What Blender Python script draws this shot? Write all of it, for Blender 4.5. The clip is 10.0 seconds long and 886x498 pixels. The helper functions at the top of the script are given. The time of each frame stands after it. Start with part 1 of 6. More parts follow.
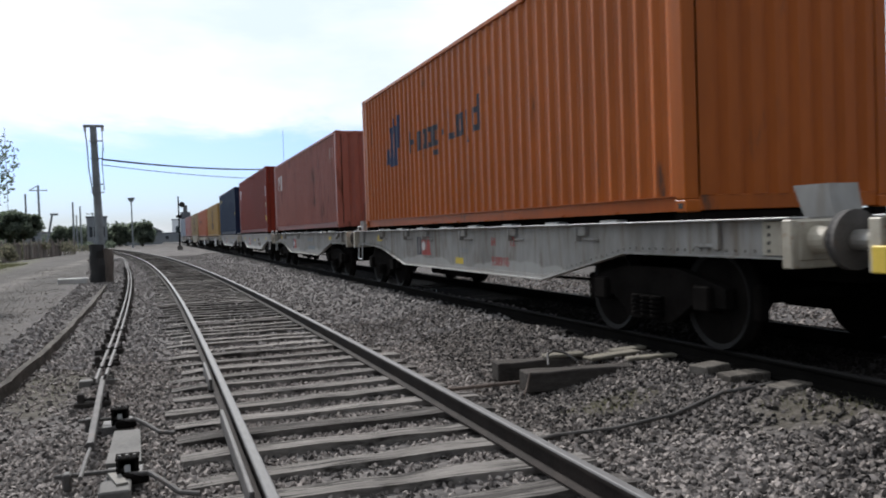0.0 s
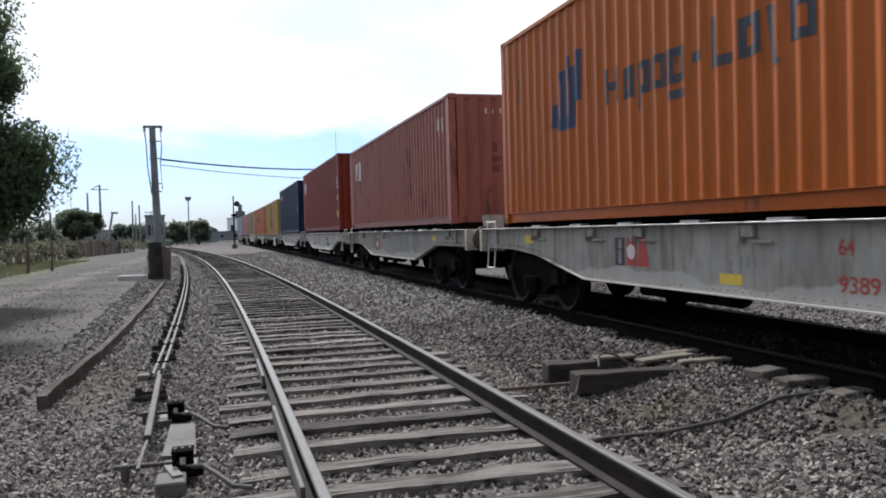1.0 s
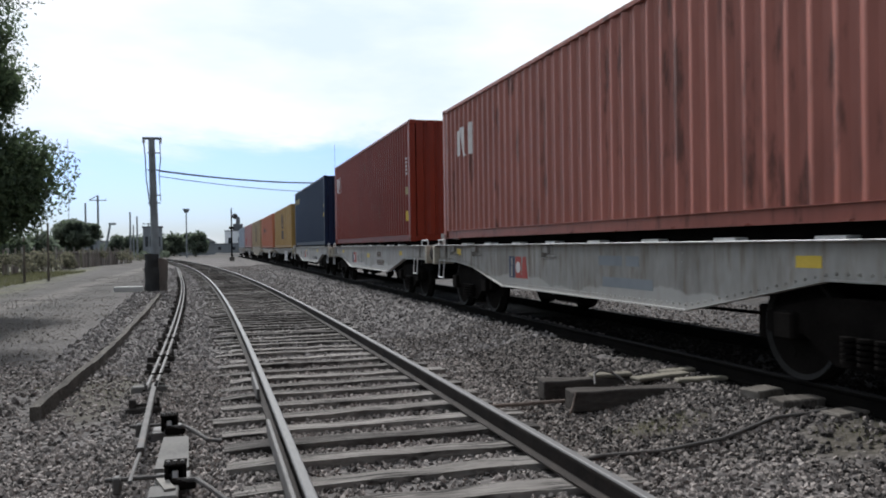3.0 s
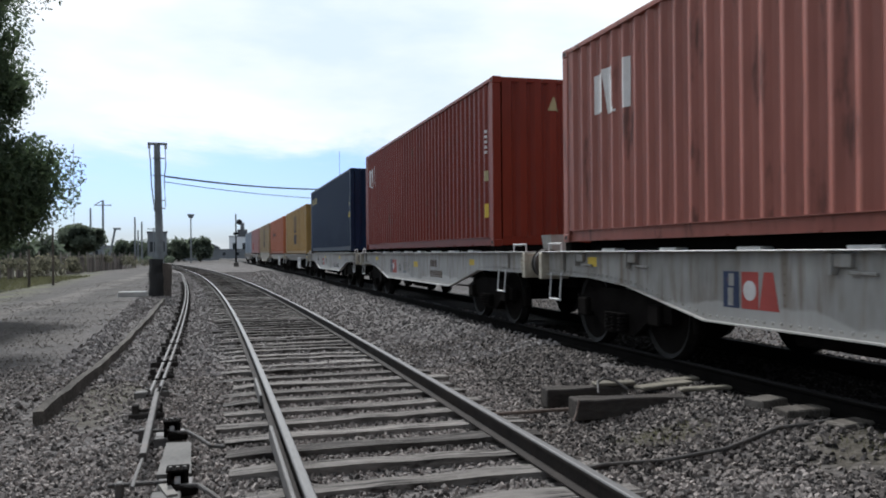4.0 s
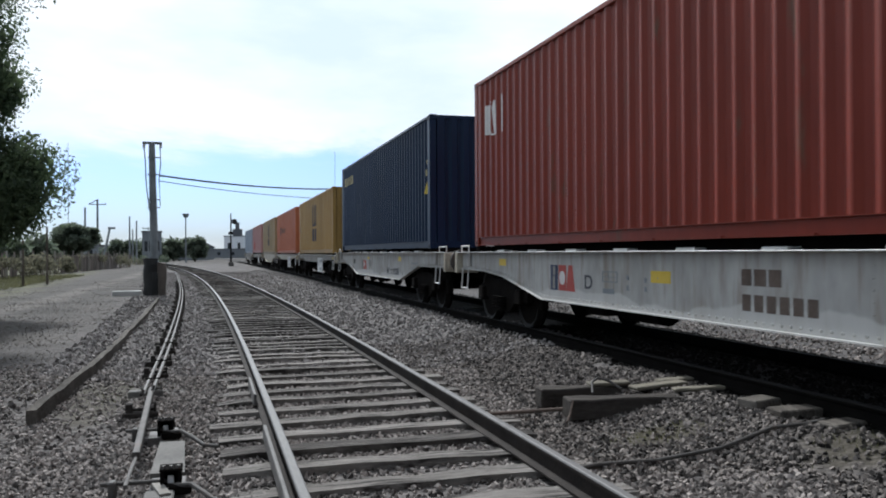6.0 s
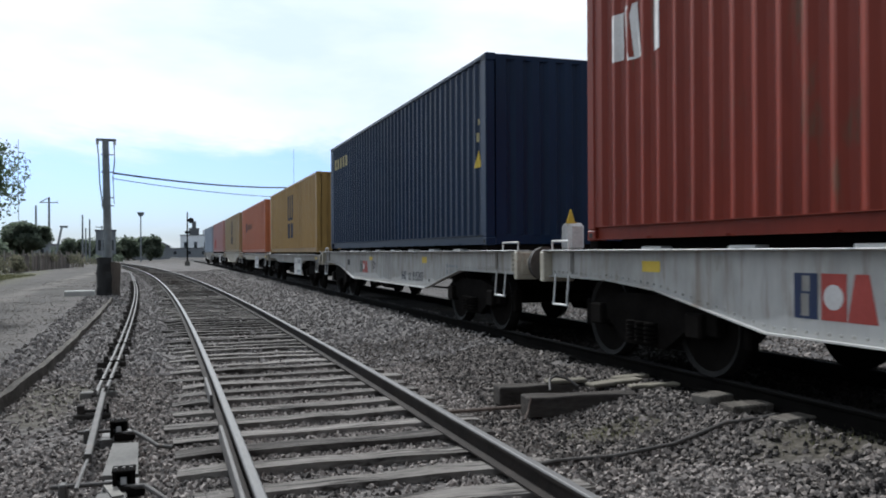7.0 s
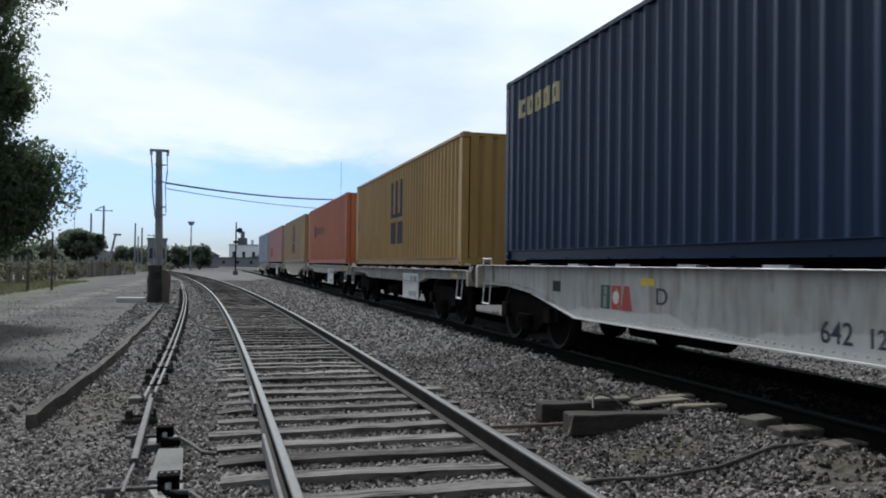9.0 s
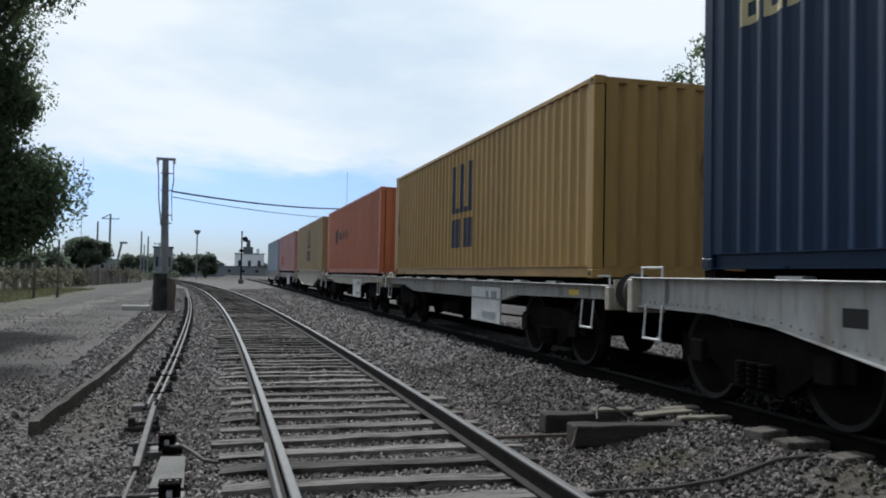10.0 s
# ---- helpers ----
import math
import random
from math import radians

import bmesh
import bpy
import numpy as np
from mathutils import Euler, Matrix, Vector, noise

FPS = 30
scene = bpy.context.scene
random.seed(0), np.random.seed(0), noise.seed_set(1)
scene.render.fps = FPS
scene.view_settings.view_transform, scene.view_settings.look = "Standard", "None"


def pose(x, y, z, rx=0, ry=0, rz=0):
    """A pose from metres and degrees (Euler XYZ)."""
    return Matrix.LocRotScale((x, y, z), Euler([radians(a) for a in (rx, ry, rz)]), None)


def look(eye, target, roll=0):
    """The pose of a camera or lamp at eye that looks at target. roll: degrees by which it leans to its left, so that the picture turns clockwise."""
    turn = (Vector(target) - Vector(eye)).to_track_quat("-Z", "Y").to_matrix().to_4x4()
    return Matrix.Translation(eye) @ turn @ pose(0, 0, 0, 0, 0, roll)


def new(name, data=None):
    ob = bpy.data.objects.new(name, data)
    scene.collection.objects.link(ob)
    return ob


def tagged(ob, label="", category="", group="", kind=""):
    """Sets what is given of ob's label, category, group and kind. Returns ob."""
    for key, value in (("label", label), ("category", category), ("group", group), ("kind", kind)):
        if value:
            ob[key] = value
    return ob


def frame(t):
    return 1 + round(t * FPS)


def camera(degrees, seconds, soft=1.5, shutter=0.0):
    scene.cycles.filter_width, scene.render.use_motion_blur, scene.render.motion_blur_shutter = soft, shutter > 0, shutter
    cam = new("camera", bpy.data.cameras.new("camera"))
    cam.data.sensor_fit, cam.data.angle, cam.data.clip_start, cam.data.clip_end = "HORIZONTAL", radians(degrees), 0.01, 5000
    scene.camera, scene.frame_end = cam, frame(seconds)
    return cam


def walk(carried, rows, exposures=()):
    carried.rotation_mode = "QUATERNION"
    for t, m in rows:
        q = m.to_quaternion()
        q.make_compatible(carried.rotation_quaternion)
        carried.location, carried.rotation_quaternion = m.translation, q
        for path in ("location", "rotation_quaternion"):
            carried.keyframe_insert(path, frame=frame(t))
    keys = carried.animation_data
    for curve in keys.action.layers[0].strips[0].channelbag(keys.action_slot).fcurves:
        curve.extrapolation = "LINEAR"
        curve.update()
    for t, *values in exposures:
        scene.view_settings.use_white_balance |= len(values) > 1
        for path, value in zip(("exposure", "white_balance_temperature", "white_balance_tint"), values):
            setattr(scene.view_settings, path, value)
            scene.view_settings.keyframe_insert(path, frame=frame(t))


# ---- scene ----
# ---------------- camera: hand-held, standing beside the track ----------------
cam = camera(56.8, 10.0, soft=1.9, shutter=0.15)
PATH = [
    (0.0, -0.000, 0.008, 1.573, -19.158, -1.456, 1.908),
    (0.5, 0.000, 0.002, 1.570, -16.289, -2.154, 1.828),
    (1.0, -0.001, 0.002, 1.570, -15.619, -1.337, 1.574),
    (1.5, -0.000, -0.003, 1.572, -15.358, -0.958, 1.082),
    (2.0, -0.004, 0.005, 1.572, -15.470, -0.505, 0.909),
    (2.5, 0.002, 0.002, 1.569, -15.852, -0.473, 0.986),
    (4.0, 0.003, 0.003, 1.573, -15.504, 0.210, 0.471),
    (4.5, -0.000, 0.000, 1.570, -15.780, 0.100, 0.300),
    (5.0, -0.001, -0.002, 1.566, -15.356, 0.059, 0.260),
    (6.5, 0.015, 0.000, 1.568, -16.936, 0.313, 0.430),
    (7.0, 0.018, -0.003, 1.558, -18.646, 0.173, 0.280),
    (7.5, 0.008, 0.001, 1.559, -17.986, 0.577, 0.264),
    (8.0, 0.015, -0.010, 1.551, -15.792, 1.967, -0.228),
    (8.5, 0.007, -0.004, 1.568, -16.074, 2.097, -0.414),
    (9.0, 0.022, -0.008, 1.561, -15.524, 1.114, -0.779),
    (9.5, 0.019, -0.011, 1.552, -14.383, 1.509, -0.449),
    (10.0, 0.037, -0.000, 1.553, -15.154, 1.813, -1.131),
]
walk(cam, [(t, pose(x, y, z, 90 + pitch, roll, yaw)) for t, x, y, z, yaw, pitch, roll in PATH],
     exposures=[(0.0, 0.12, 6250, 11), (0.5, 0.26, 6200, 12), (1.0, 0.24, 6200, 12), (2.0, 0.14, 6200, 11), (4.5, 0.03, 6050, 9), (6.5, 0.09, 6000, 8), (7.5, 0.06, 6000, 8), (8.0, -0.06, 5980, 7), (8.5, -0.08, 5980, 7), (9.0, -0.08, 5980, 7), (9.5, -0.04, 6050, 7), (10.0, -0.18, 6000, 7)])

# ---------------- sky and sun: bright broken overcast ----------------
world = bpy.data.worlds.new("sky")
scene.world = world
world.use_nodes = True
wn, wl = world.node_tree.nodes, world.node_tree.links
wn.clear()
SUN_EL, SUN_AZ = 43.0, -8.0          # degrees; azimuth from +y, negative towards -x
sky = wn.new("ShaderNodeTexSky")
sky.sky_type, sky.sun_disc = "NISHITA", False
sky.sun_elevation, sky.sun_rotation = radians(SUN_EL), radians(SUN_AZ)
sky.air_density, sky.dust_density, sky.ozone_density = 1.0, 1.5, 1.5
skyb = wn.new("ShaderNodeMix"); skyb.data_type = "RGBA"; skyb.blend_type = "MULTIPLY"; skyb.inputs[0].default_value = 1
wl.new(sky.outputs[0], skyb.inputs[6]); skyb.inputs[7].default_value = (0.063, 0.085, 0.136, 1)
tc = wn.new("ShaderNodeTexCoord")
mp = wn.new("ShaderNodeMapping"); mp.inputs["Scale"].default_value = (1.0, 1.0, 3.2)
wl.new(tc.outputs["Generated"], mp.inputs[0])
cn = wn.new("ShaderNodeTexNoise"); cn.inputs["Scale"].default_value = 2.3; cn.inputs["Detail"].default_value = 7; cn.inputs["Roughness"].default_value = 0.58
cn.inputs["Distortion"].default_value = 0.25
wl.new(mp.outputs[0], cn.inputs["Vector"])
sep = wn.new("ShaderNodeSeparateXYZ"); wl.new(tc.outputs["Generated"], sep.inputs[0])
# more cloud towards the zenith, a clear band above the horizon, pale haze at the horizon
el = wn.new("ShaderNodeMapRange"); el.interpolation_type = "SMOOTHSTEP"
el.inputs["From Min"].default_value, el.inputs["From Max"].default_value = 0.06, 0.20
el.inputs["To Min"].default_value, el.inputs["To Max"].default_value = -0.12, 0.36
wl.new(sep.outputs["Z"], el.inputs["Value"])
haze = wn.new("ShaderNodeMapRange"); haze.interpolation_type = "SMOOTHSTEP"
haze.inputs["From Min"].default_value, haze.inputs["From Max"].default_value = 0.0, 0.075
haze.inputs["To Min"].default_value, haze.inputs["To Max"].default_value = 0.22, 0.0
wl.new(sep.outputs["Z"], haze.inputs["Value"])
add1 = wn.new("ShaderNodeMath"); add1.operation = "ADD"; wl.new(el.outputs[0], add1.inputs[1])
broken = wn.new("ShaderNodeMath"); broken.operation = "MULTIPLY_ADD"; broken.inputs[1].default_value, broken.inputs[2].default_value = 1.75, -0.40
wl.new(cn.outputs[0], broken.inputs[0]); wl.new(broken.outputs[0], add1.inputs[0])
add2 = wn.new("ShaderNodeMath"); add2.operation = "ADD"; wl.new(add1.outputs[0], add2.inputs[0]); wl.new(haze.outputs[0], add2.inputs[1])
mask = wn.new("ShaderNodeMapRange"); mask.interpolation_type = "SMOOTHSTEP"
mask.inputs["From Min"].default_value, mask.inputs["From Max"].default_value = 0.36, 0.68
wl.new(add2.outputs[0], mask.inputs["Value"])
# cloud brightness varies softly
cn2 = wn.new("ShaderNodeTexNoise"); cn2.inputs["Scale"].default_value = 3.1; cn2.inputs["Detail"].default_value = 6
wl.new(mp.outputs[0], cn2.inputs["Vector"])
cc = wn.new("ShaderNodeValToRGB")
cc.color_ramp.elements[0].position, cc.color_ramp.elements[0].color = 0.36, (0.73, 0.82, 0.91, 1)
cc.color_ramp.elements[1].position, cc.color_ramp.elements[1].color = 0.60, (0.97, 0.985, 1.0, 1)
wl.new(cn2.outputs[0], cc.inputs[0])
cm = wn.new("ShaderNodeMix"); cm.data_type = "RGBA"
wl.new(mask.outputs[0], cm.inputs[0]); wl.new(skyb.outputs[2], cm.inputs[6]); wl.new(cc.outputs[0], cm.inputs[7])
# the cloud is brightest round the sun and dimmer away from it
dot = wn.new("ShaderNodeVectorMath"); dot.operation = "DOT_PRODUCT"
wl.new(tc.outputs["Generated"], dot.inputs[0])
dot.inputs[1].default_value = (math.sin(radians(SUN_AZ)) * math.cos(radians(SUN_EL)), math.cos(radians(SUN_AZ)) * math.cos(radians(SUN_EL)), math.sin(radians(SUN_EL)))
glow = wn.new("ShaderNodeMapRange"); glow.interpolation_type = "SMOOTHSTEP"
glow.inputs["From Min"].default_value, glow.inputs["From Max"].default_value = -0.15, 0.58
glow.inputs["To Min"].default_value, glow.inputs["To Max"].default_value = 0.49, 1.08
wl.new(dot.outputs["Value"], glow.inputs["Value"])
bright = wn.new("ShaderNodeVectorMath"); bright.operation = "SCALE"
wl.new(cc.outputs[0], bright.inputs[0]); wl.new(glow.outputs[0], bright.inputs["Scale"])
wl.new(bright.outputs[0], cm.inputs[7])
bg = wn.new("ShaderNodeBackground"); bg.inputs["Strength"].default_value = 1.0
wl.new(cm.outputs[2], bg.inputs["Color"])
wo = wn.new("ShaderNodeOutputWorld"); wl.new(bg.outputs[0], wo.inputs[0])

sun = bpy.data.lights.new("sun", "SUN")
sun.energy, sun.angle, sun.color = 5.0, radians(3), (1.0, 0.975, 0.94)
so = new("sun", sun)
sd = Vector((math.sin(radians(SUN_AZ)) * math.cos(radians(SUN_EL)), math.cos(radians(SUN_AZ)) * math.cos(radians(SUN_EL)), math.sin(radians(SUN_EL))))
so.matrix_world = look(sd * 50, (0, 0, 0))

# ---------------- materials ----------------
def nodes(m):
    return m.node_tree.nodes, m.node_tree.links


def mat(name, dark, light, rough=0.7, metal=0.0, scale=3.0, grain=40.0, bump=0.15, bump_dist=0.004, spots=None, spot_amount=0.0,
        spot_scale=6.0, stretch=(1, 1, 1), rand=0.0, island=0.0, spec=0.5, streak=None):
    """Two-scale procedural surface: broad tone, fine grain with relief, optional stains of their own shape."""
    m = bpy.data.materials.new(name)
    m.use_nodes = True
    n, l = nodes(m)
    b = n["Principled BSDF"]
    b.inputs["Roughness"].default_value, b.inputs["Metallic"].default_value = rough, metal
    b.inputs["Specular IOR Level"].default_value = spec
    t = n.new("ShaderNodeTexCoord")
    mapping = n.new("ShaderNodeMapping"); mapping.inputs["Scale"].default_value = stretch
    l.new(t.outputs["Object"], mapping.inputs[0])
    if rand:
        oi = n.new("ShaderNodeObjectInfo")
        mv = n.new("ShaderNodeVectorMath"); mv.operation = "ADD"
        sc = n.new("ShaderNodeMath"); sc.operation = "MULTIPLY"; sc.inputs[1].default_value = 37
        l.new(oi.outputs["Random"], sc.inputs[0]); l.new(mapping.outputs[0], mv.inputs[0]); l.new(sc.outputs[0], mv.inputs[1])
        vec = mv.outputs[0]
    else:
        vec = mapping.outputs[0]
    a = n.new("ShaderNodeTexNoise"); a.inputs["Scale"].default_value = scale; a.inputs["Detail"].default_value = 5
    g = n.new("ShaderNodeTexNoise"); g.inputs["Scale"].default_value = grain; g.inputs["Detail"].default_value = 4
    l.new(vec, a.inputs["Vector"]); l.new(vec, g.inputs["Vector"])
    mix = n.new("ShaderNodeMath"); mix.operation = "MULTIPLY_ADD"; mix.inputs[1].default_value = 0.6
    l.new(a.outputs[0], mix.inputs[0])
    gm = n.new("ShaderNodeMath"); gm.operation = "MULTIPLY"; gm.inputs[1].default_value = 0.4
    l.new(g.outputs[0], gm.inputs[0]); l.new(gm.outputs[0], mix.inputs[2])
    value = mix.outputs[0]
    if rand or island:
        if island:
            src = n.new("ShaderNodeNewGeometry").outputs["Random Per Island"]
        else:
            src = oi.outputs["Random"]
        ra = n.new("ShaderNodeMath"); ra.operation = "MULTIPLY_ADD"; ra.inputs[1].default_value = (rand or island); ra.inputs[2].default_value = -(rand or island) / 2
        l.new(src, ra.inputs[0])
        ad = n.new("ShaderNodeMath"); ad.operation = "ADD"; l.new(ra.outputs[0], ad.inputs[0]); l.new(value, ad.inputs[1])
        value = ad.outputs[0]
    ramp = n.new("ShaderNodeValToRGB")
    ramp.color_ramp.elements[0].position, ramp.color_ramp.elements[0].color = 0.32, (*dark, 1)
    ramp.color_ramp.elements[1].position, ramp.color_ramp.elements[1].color = 0.68, (*light, 1)
    l.new(value, ramp.inputs[0])
    col = ramp.outputs[0]
    if spots:
        s = n.new("ShaderNodeTexNoise"); s.inputs["Scale"].default_value = spot_scale; s.inputs["Detail"].default_value = 6; s.inputs["Roughness"].default_value = 0.65
        l.new(vec, s.inputs["Vector"])
        sr = n.new("ShaderNodeMapRange"); sr.interpolation_type = "SMOOTHSTEP"
        sr.inputs["From Min"].default_value, sr.inputs["From Max"].default_value = 0.70 - spot_amount * 0.35, 0.80 - spot_amount * 0.30
        l.new(s.outputs[0], sr.inputs["Value"])
        mx = n.new("ShaderNodeMix"); mx.data_type = "RGBA"
        l.new(sr.outputs[0], mx.inputs[0]); l.new(col, mx.inputs[6]); mx.inputs[7].default_value = (*spots, 1)
        col = mx.outputs[2]
    if streak:
        # rust and grime run down in narrow streaks
        sm = n.new("ShaderNodeMapping"); sm.inputs["Scale"].default_value = (1, 4.5, 0.55)
        l.new(t.outputs["Object"], sm.inputs[0])
        sn = n.new("ShaderNodeTexNoise"); sn.inputs["Scale"].default_value = 1.6; sn.inputs["Detail"].default_value = 7; sn.inputs["Roughness"].default_value = 0.62
        l.new(sm.outputs[0], sn.inputs["Vector"])
        sv = n.new("ShaderNodeMapRange"); sv.interpolation_type = "SMOOTHSTEP"
        for k_, v_ in zip(("From Min", "From Max", "To Min", "To Max"), (0.47, 0.70, 0.0, 0.75)):
            sv.inputs[k_].default_value = v_
        l.new(sn.outputs[0], sv.inputs["Value"])
        mx = n.new("ShaderNodeMix"); mx.data_type = "RGBA"
        l.new(sv.outputs[0], mx.inputs[0]); l.new(col, mx.inputs[6]); mx.inputs[7].default_value = (*streak, 1)
        col = mx.outputs[2]
        sz = n.new("ShaderNodeSeparateXYZ"); l.new(t.outputs["Object"], sz.inputs[0])
        wv = n.new("ShaderNodeTexNoise"); wv.inputs["Scale"].default_value = 0.9; wv.inputs["Detail"].default_value = 4; l.new(t.outputs["Object"], wv.inputs["Vector"])
        za = n.new("ShaderNodeMath"); za.operation = "MULTIPLY_ADD"; za.inputs[1].default_value = 0.5; l.new(wv.outputs[0], za.inputs[0]); l.new(sz.outputs["Z"], za.inputs[2])
        zr = n.new("ShaderNodeMapRange"); zr.interpolation_type = "SMOOTHSTEP"
        for k_, v_ in zip(("From Min", "From Max", "To Min", "To Max"), (0.885, 0.925, 0.6, 0.0)):
            zr.inputs[k_].default_value = v_
        l.new(za.outputs[0], zr.inputs["Value"])
        mx = n.new("ShaderNodeMix"); mx.data_type = "RGBA"
        l.new(zr.outputs[0], mx.inputs[0]); l.new(col, mx.inputs[6]); mx.inputs[7].default_value = (*(min(1.0, c * 1.22) for c in light), 1)
        col = mx.outputs[2]
    l.new(col, b.inputs["Base Color"])
    if bump:
        bp = n.new("ShaderNodeBump"); bp.inputs["Strength"].default_value = bump; bp.inputs["Distance"].default_value = bump_dist
        l.new(g.outputs[0], bp.inputs["Height"]); l.new(bp.outputs[0], b.inputs["Normal"])
    return m


def leafy(m, share=0.6):
    """Thin leaves let some light through."""
    n, l = nodes(m)
    out_ = n["Material Output"]
    b = n["Principled BSDF"]
    tr = n.new("ShaderNodeBsdfTranslucent")
    l.new(b.inputs["Base Color"].links[0].from_socket, tr.inputs["Color"])
    mx = n.new("ShaderNodeMixShader"); mx.inputs[0].default_value = share
    l.new(b.outputs[0], mx.inputs[1]); l.new(tr.outputs[0], mx.inputs[2]); l.new(mx.outputs[0], out_.inputs["Surface"])


def paint(name, base, rust=(0.10, 0.045, 0.025), wear=0.25, rough=0.42):
    """Container paint: faded, streaked from top to bottom, chipped to rust."""
    d = tuple(c * 0.78 for c in base)
    li = tuple(min(1, c * 1.15 + 0.001) for c in base)
    return mat(name, d, li, rough=rough, scale=1.1, grain=9, bump=0.12, bump_dist=0.01, spots=rust, spot_amount=wear, spot_scale=3.2,
               stretch=(1, 1, 0.22), rand=0.001, spec=0.22)


M = {}
M["orange"] = paint("orange_paint", (0.315, 0.076, 0.006))
M["brown_red"] = paint("brown_red_paint", (0.262, 0.093, 0.070), rust=(0.10, 0.038, 0.028), wear=0.42)
M["red"] = paint("red_paint", (0.162, 0.022, 0.010), wear=0.30)
M["blue"] = paint("dark_blue_paint", (0.0030, 0.0145, 0.043), rust=(0.016, 0.030, 0.058), wear=0.12)
M["yellow"] = paint("ochre_yellow_paint", (0.315, 0.195, 0.062), wear=0.15)
M["stain_brown"] = mat("dark_worn_paint", (0.085, 0.030, 0.024), (0.22, 0.068, 0.053), rough=0.8, scale=6, grain=25)
# far boxes: these paints are paled to carry the distance haze
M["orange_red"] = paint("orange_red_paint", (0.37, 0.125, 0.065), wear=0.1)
M["hazed_yellow"] = paint("hazed_ochre_paint", (0.29, 0.215, 0.12), wear=0.15)
M["pink"] = paint("hazed_pink_paint", (0.36, 0.20, 0.19), wear=0.2)
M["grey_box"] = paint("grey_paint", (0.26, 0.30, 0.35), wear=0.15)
M["wagon"] = mat("wagon_grey_white_paint", (0.195, 0.186, 0.171), (0.350, 0.338, 0.316), rough=0.75, scale=1.1, grain=8, bump=0.08, spots=(0.20, 0.18, 0.155),
                 spot_amount=0.30, spot_scale=1.7, stretch=(1, 1, 0.45), rand=0.001, spec=0.2, streak=(0.15, 0.115, 0.085))
M["wagon_white"] = mat("wagon_white_paint", (0.265, 0.258, 0.245), (0.44, 0.43, 0.41), rough=0.75, scale=1.1, grain=8, bump=0.08, spots=(0.24, 0.22, 0.19),
                       spot_amount=0.22, spot_scale=1.7, stretch=(1, 1, 0.45), rand=0.001, spec=0.2, streak=(0.22, 0.185, 0.15))
M["wagon_cream"] = mat("wagon_cream_paint", (0.25, 0.22, 0.17), (0.44, 0.40, 0.32), rough=0.6, scale=1.8, grain=16, bump=0.1, spots=(0.2, 0.12, 0.07), spot_amount=0.35)
M["white_steel"] = mat("white_painted_steel", (0.36, 0.35, 0.34), (0.62, 0.61, 0.59), rough=0.5, scale=3, grain=30, spots=(0.25, 0.2, 0.16), spot_amount=0.2)
# near-black: the shade under the wagons is put into this grimy steel
M["dark_steel"] = mat("grimy_shaded_steel", (0.0035, 0.003, 0.0027), (0.010, 0.0088, 0.0078), rough=0.95, scale=4, grain=40, bump=0.3, spec=0.02)
M["plunger"] = mat("bright_greased_steel", (0.30, 0.285, 0.26), (0.50, 0.48, 0.45), rough=0.35, metal=0.7, scale=6, grain=40, bump=0.05)
M["rubber"] = mat("black_hose_rubber", (0.01, 0.01, 0.01), (0.025, 0.024, 0.023), rough=0.6)
# worn tread, also darkened for the shade under the wagons
M["tread"] = mat("worn_shaded_tread", (0.006, 0.0055, 0.005), (0.016, 0.0148, 0.0136), rough=0.7, spec=0.15, scale=6, grain=60)
M["rail_head"] = mat("polished_rail_head", (0.062, 0.059, 0.057), (0.118, 0.114, 0.110), rough=0.62, spec=0.25, scale=1.5, grain=60, bump=0.05, stretch=(1, 0.15, 1))
M["rail_side"] = mat("rusty_rail_side", (0.010, 0.0078, 0.0065), (0.032, 0.025, 0.021), spec=0.15, rough=0.85, scale=4, grain=50, bump=0.3)
# rails below the train: its shade is put into both colours
M["shade_steel"] = mat("shade_black_rail_side", (0.003, 0.0028, 0.0026), (0.009, 0.008, 0.007), rough=0.95, scale=4, grain=50, bump=0.3, spec=0.03)
M["shade_head"] = mat("shade_dull_rail_head", (0.008, 0.0075, 0.007), (0.020, 0.019, 0.018), rough=0.85, spec=0.08, scale=1.5, grain=60, bump=0.05)
M["rod"] = mat("weathered_steel_rod", (0.036, 0.032, 0.029), (0.105, 0.097, 0.09), rough=0.75, metal=0.0, scale=5, grain=60, spots=(0.10, 0.07, 0.05), spot_amount=0.3)
M["sleeper"] = mat("weathered_sleeper_wood", (0.048, 0.043, 0.039), (0.225, 0.207, 0.189), rough=0.95, scale=4, grain=22, bump=1.0, bump_dist=0.02,
                   stretch=(0.30, 3.2, 1), rand=0.34, spots=(0.025, 0.022, 0.020), spot_amount=0.58, spec=0.15)
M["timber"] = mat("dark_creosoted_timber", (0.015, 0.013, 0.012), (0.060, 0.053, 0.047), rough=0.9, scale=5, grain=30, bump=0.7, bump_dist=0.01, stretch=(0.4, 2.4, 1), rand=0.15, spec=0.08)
M["plank_wood"] = mat("pale_split_wood", (0.055, 0.049, 0.039), (0.165, 0.148, 0.115), rough=0.9, scale=5, grain=30, bump=0.7, bump_dist=0.01, stretch=(0.4, 3.0, 1), rand=0.3, spec=0.2)
# stones under the train: its shade is put into their oily colour
M["shade_oil_stone"] = mat("shade_and_oil_ballast", (0.004, 0.0036, 0.0033), (0.017, 0.015, 0.0135), rough=0.95, scale=9, grain=60, bump=0.5, bump_dist=0.006, island=0.5, spec=0.1)
M["kerb_wood"] = mat("rotten_brown_timber", (0.040, 0.035, 0.030), (0.125, 0.112, 0.097), rough=0.95, scale=4, grain=26, bump=0.9, bump_dist=0.015, stretch=(2.4, 0.5, 1), rand=0.15, spec=0.1, spots=(0.03, 0.026, 0.022), spot_amount=0.3)
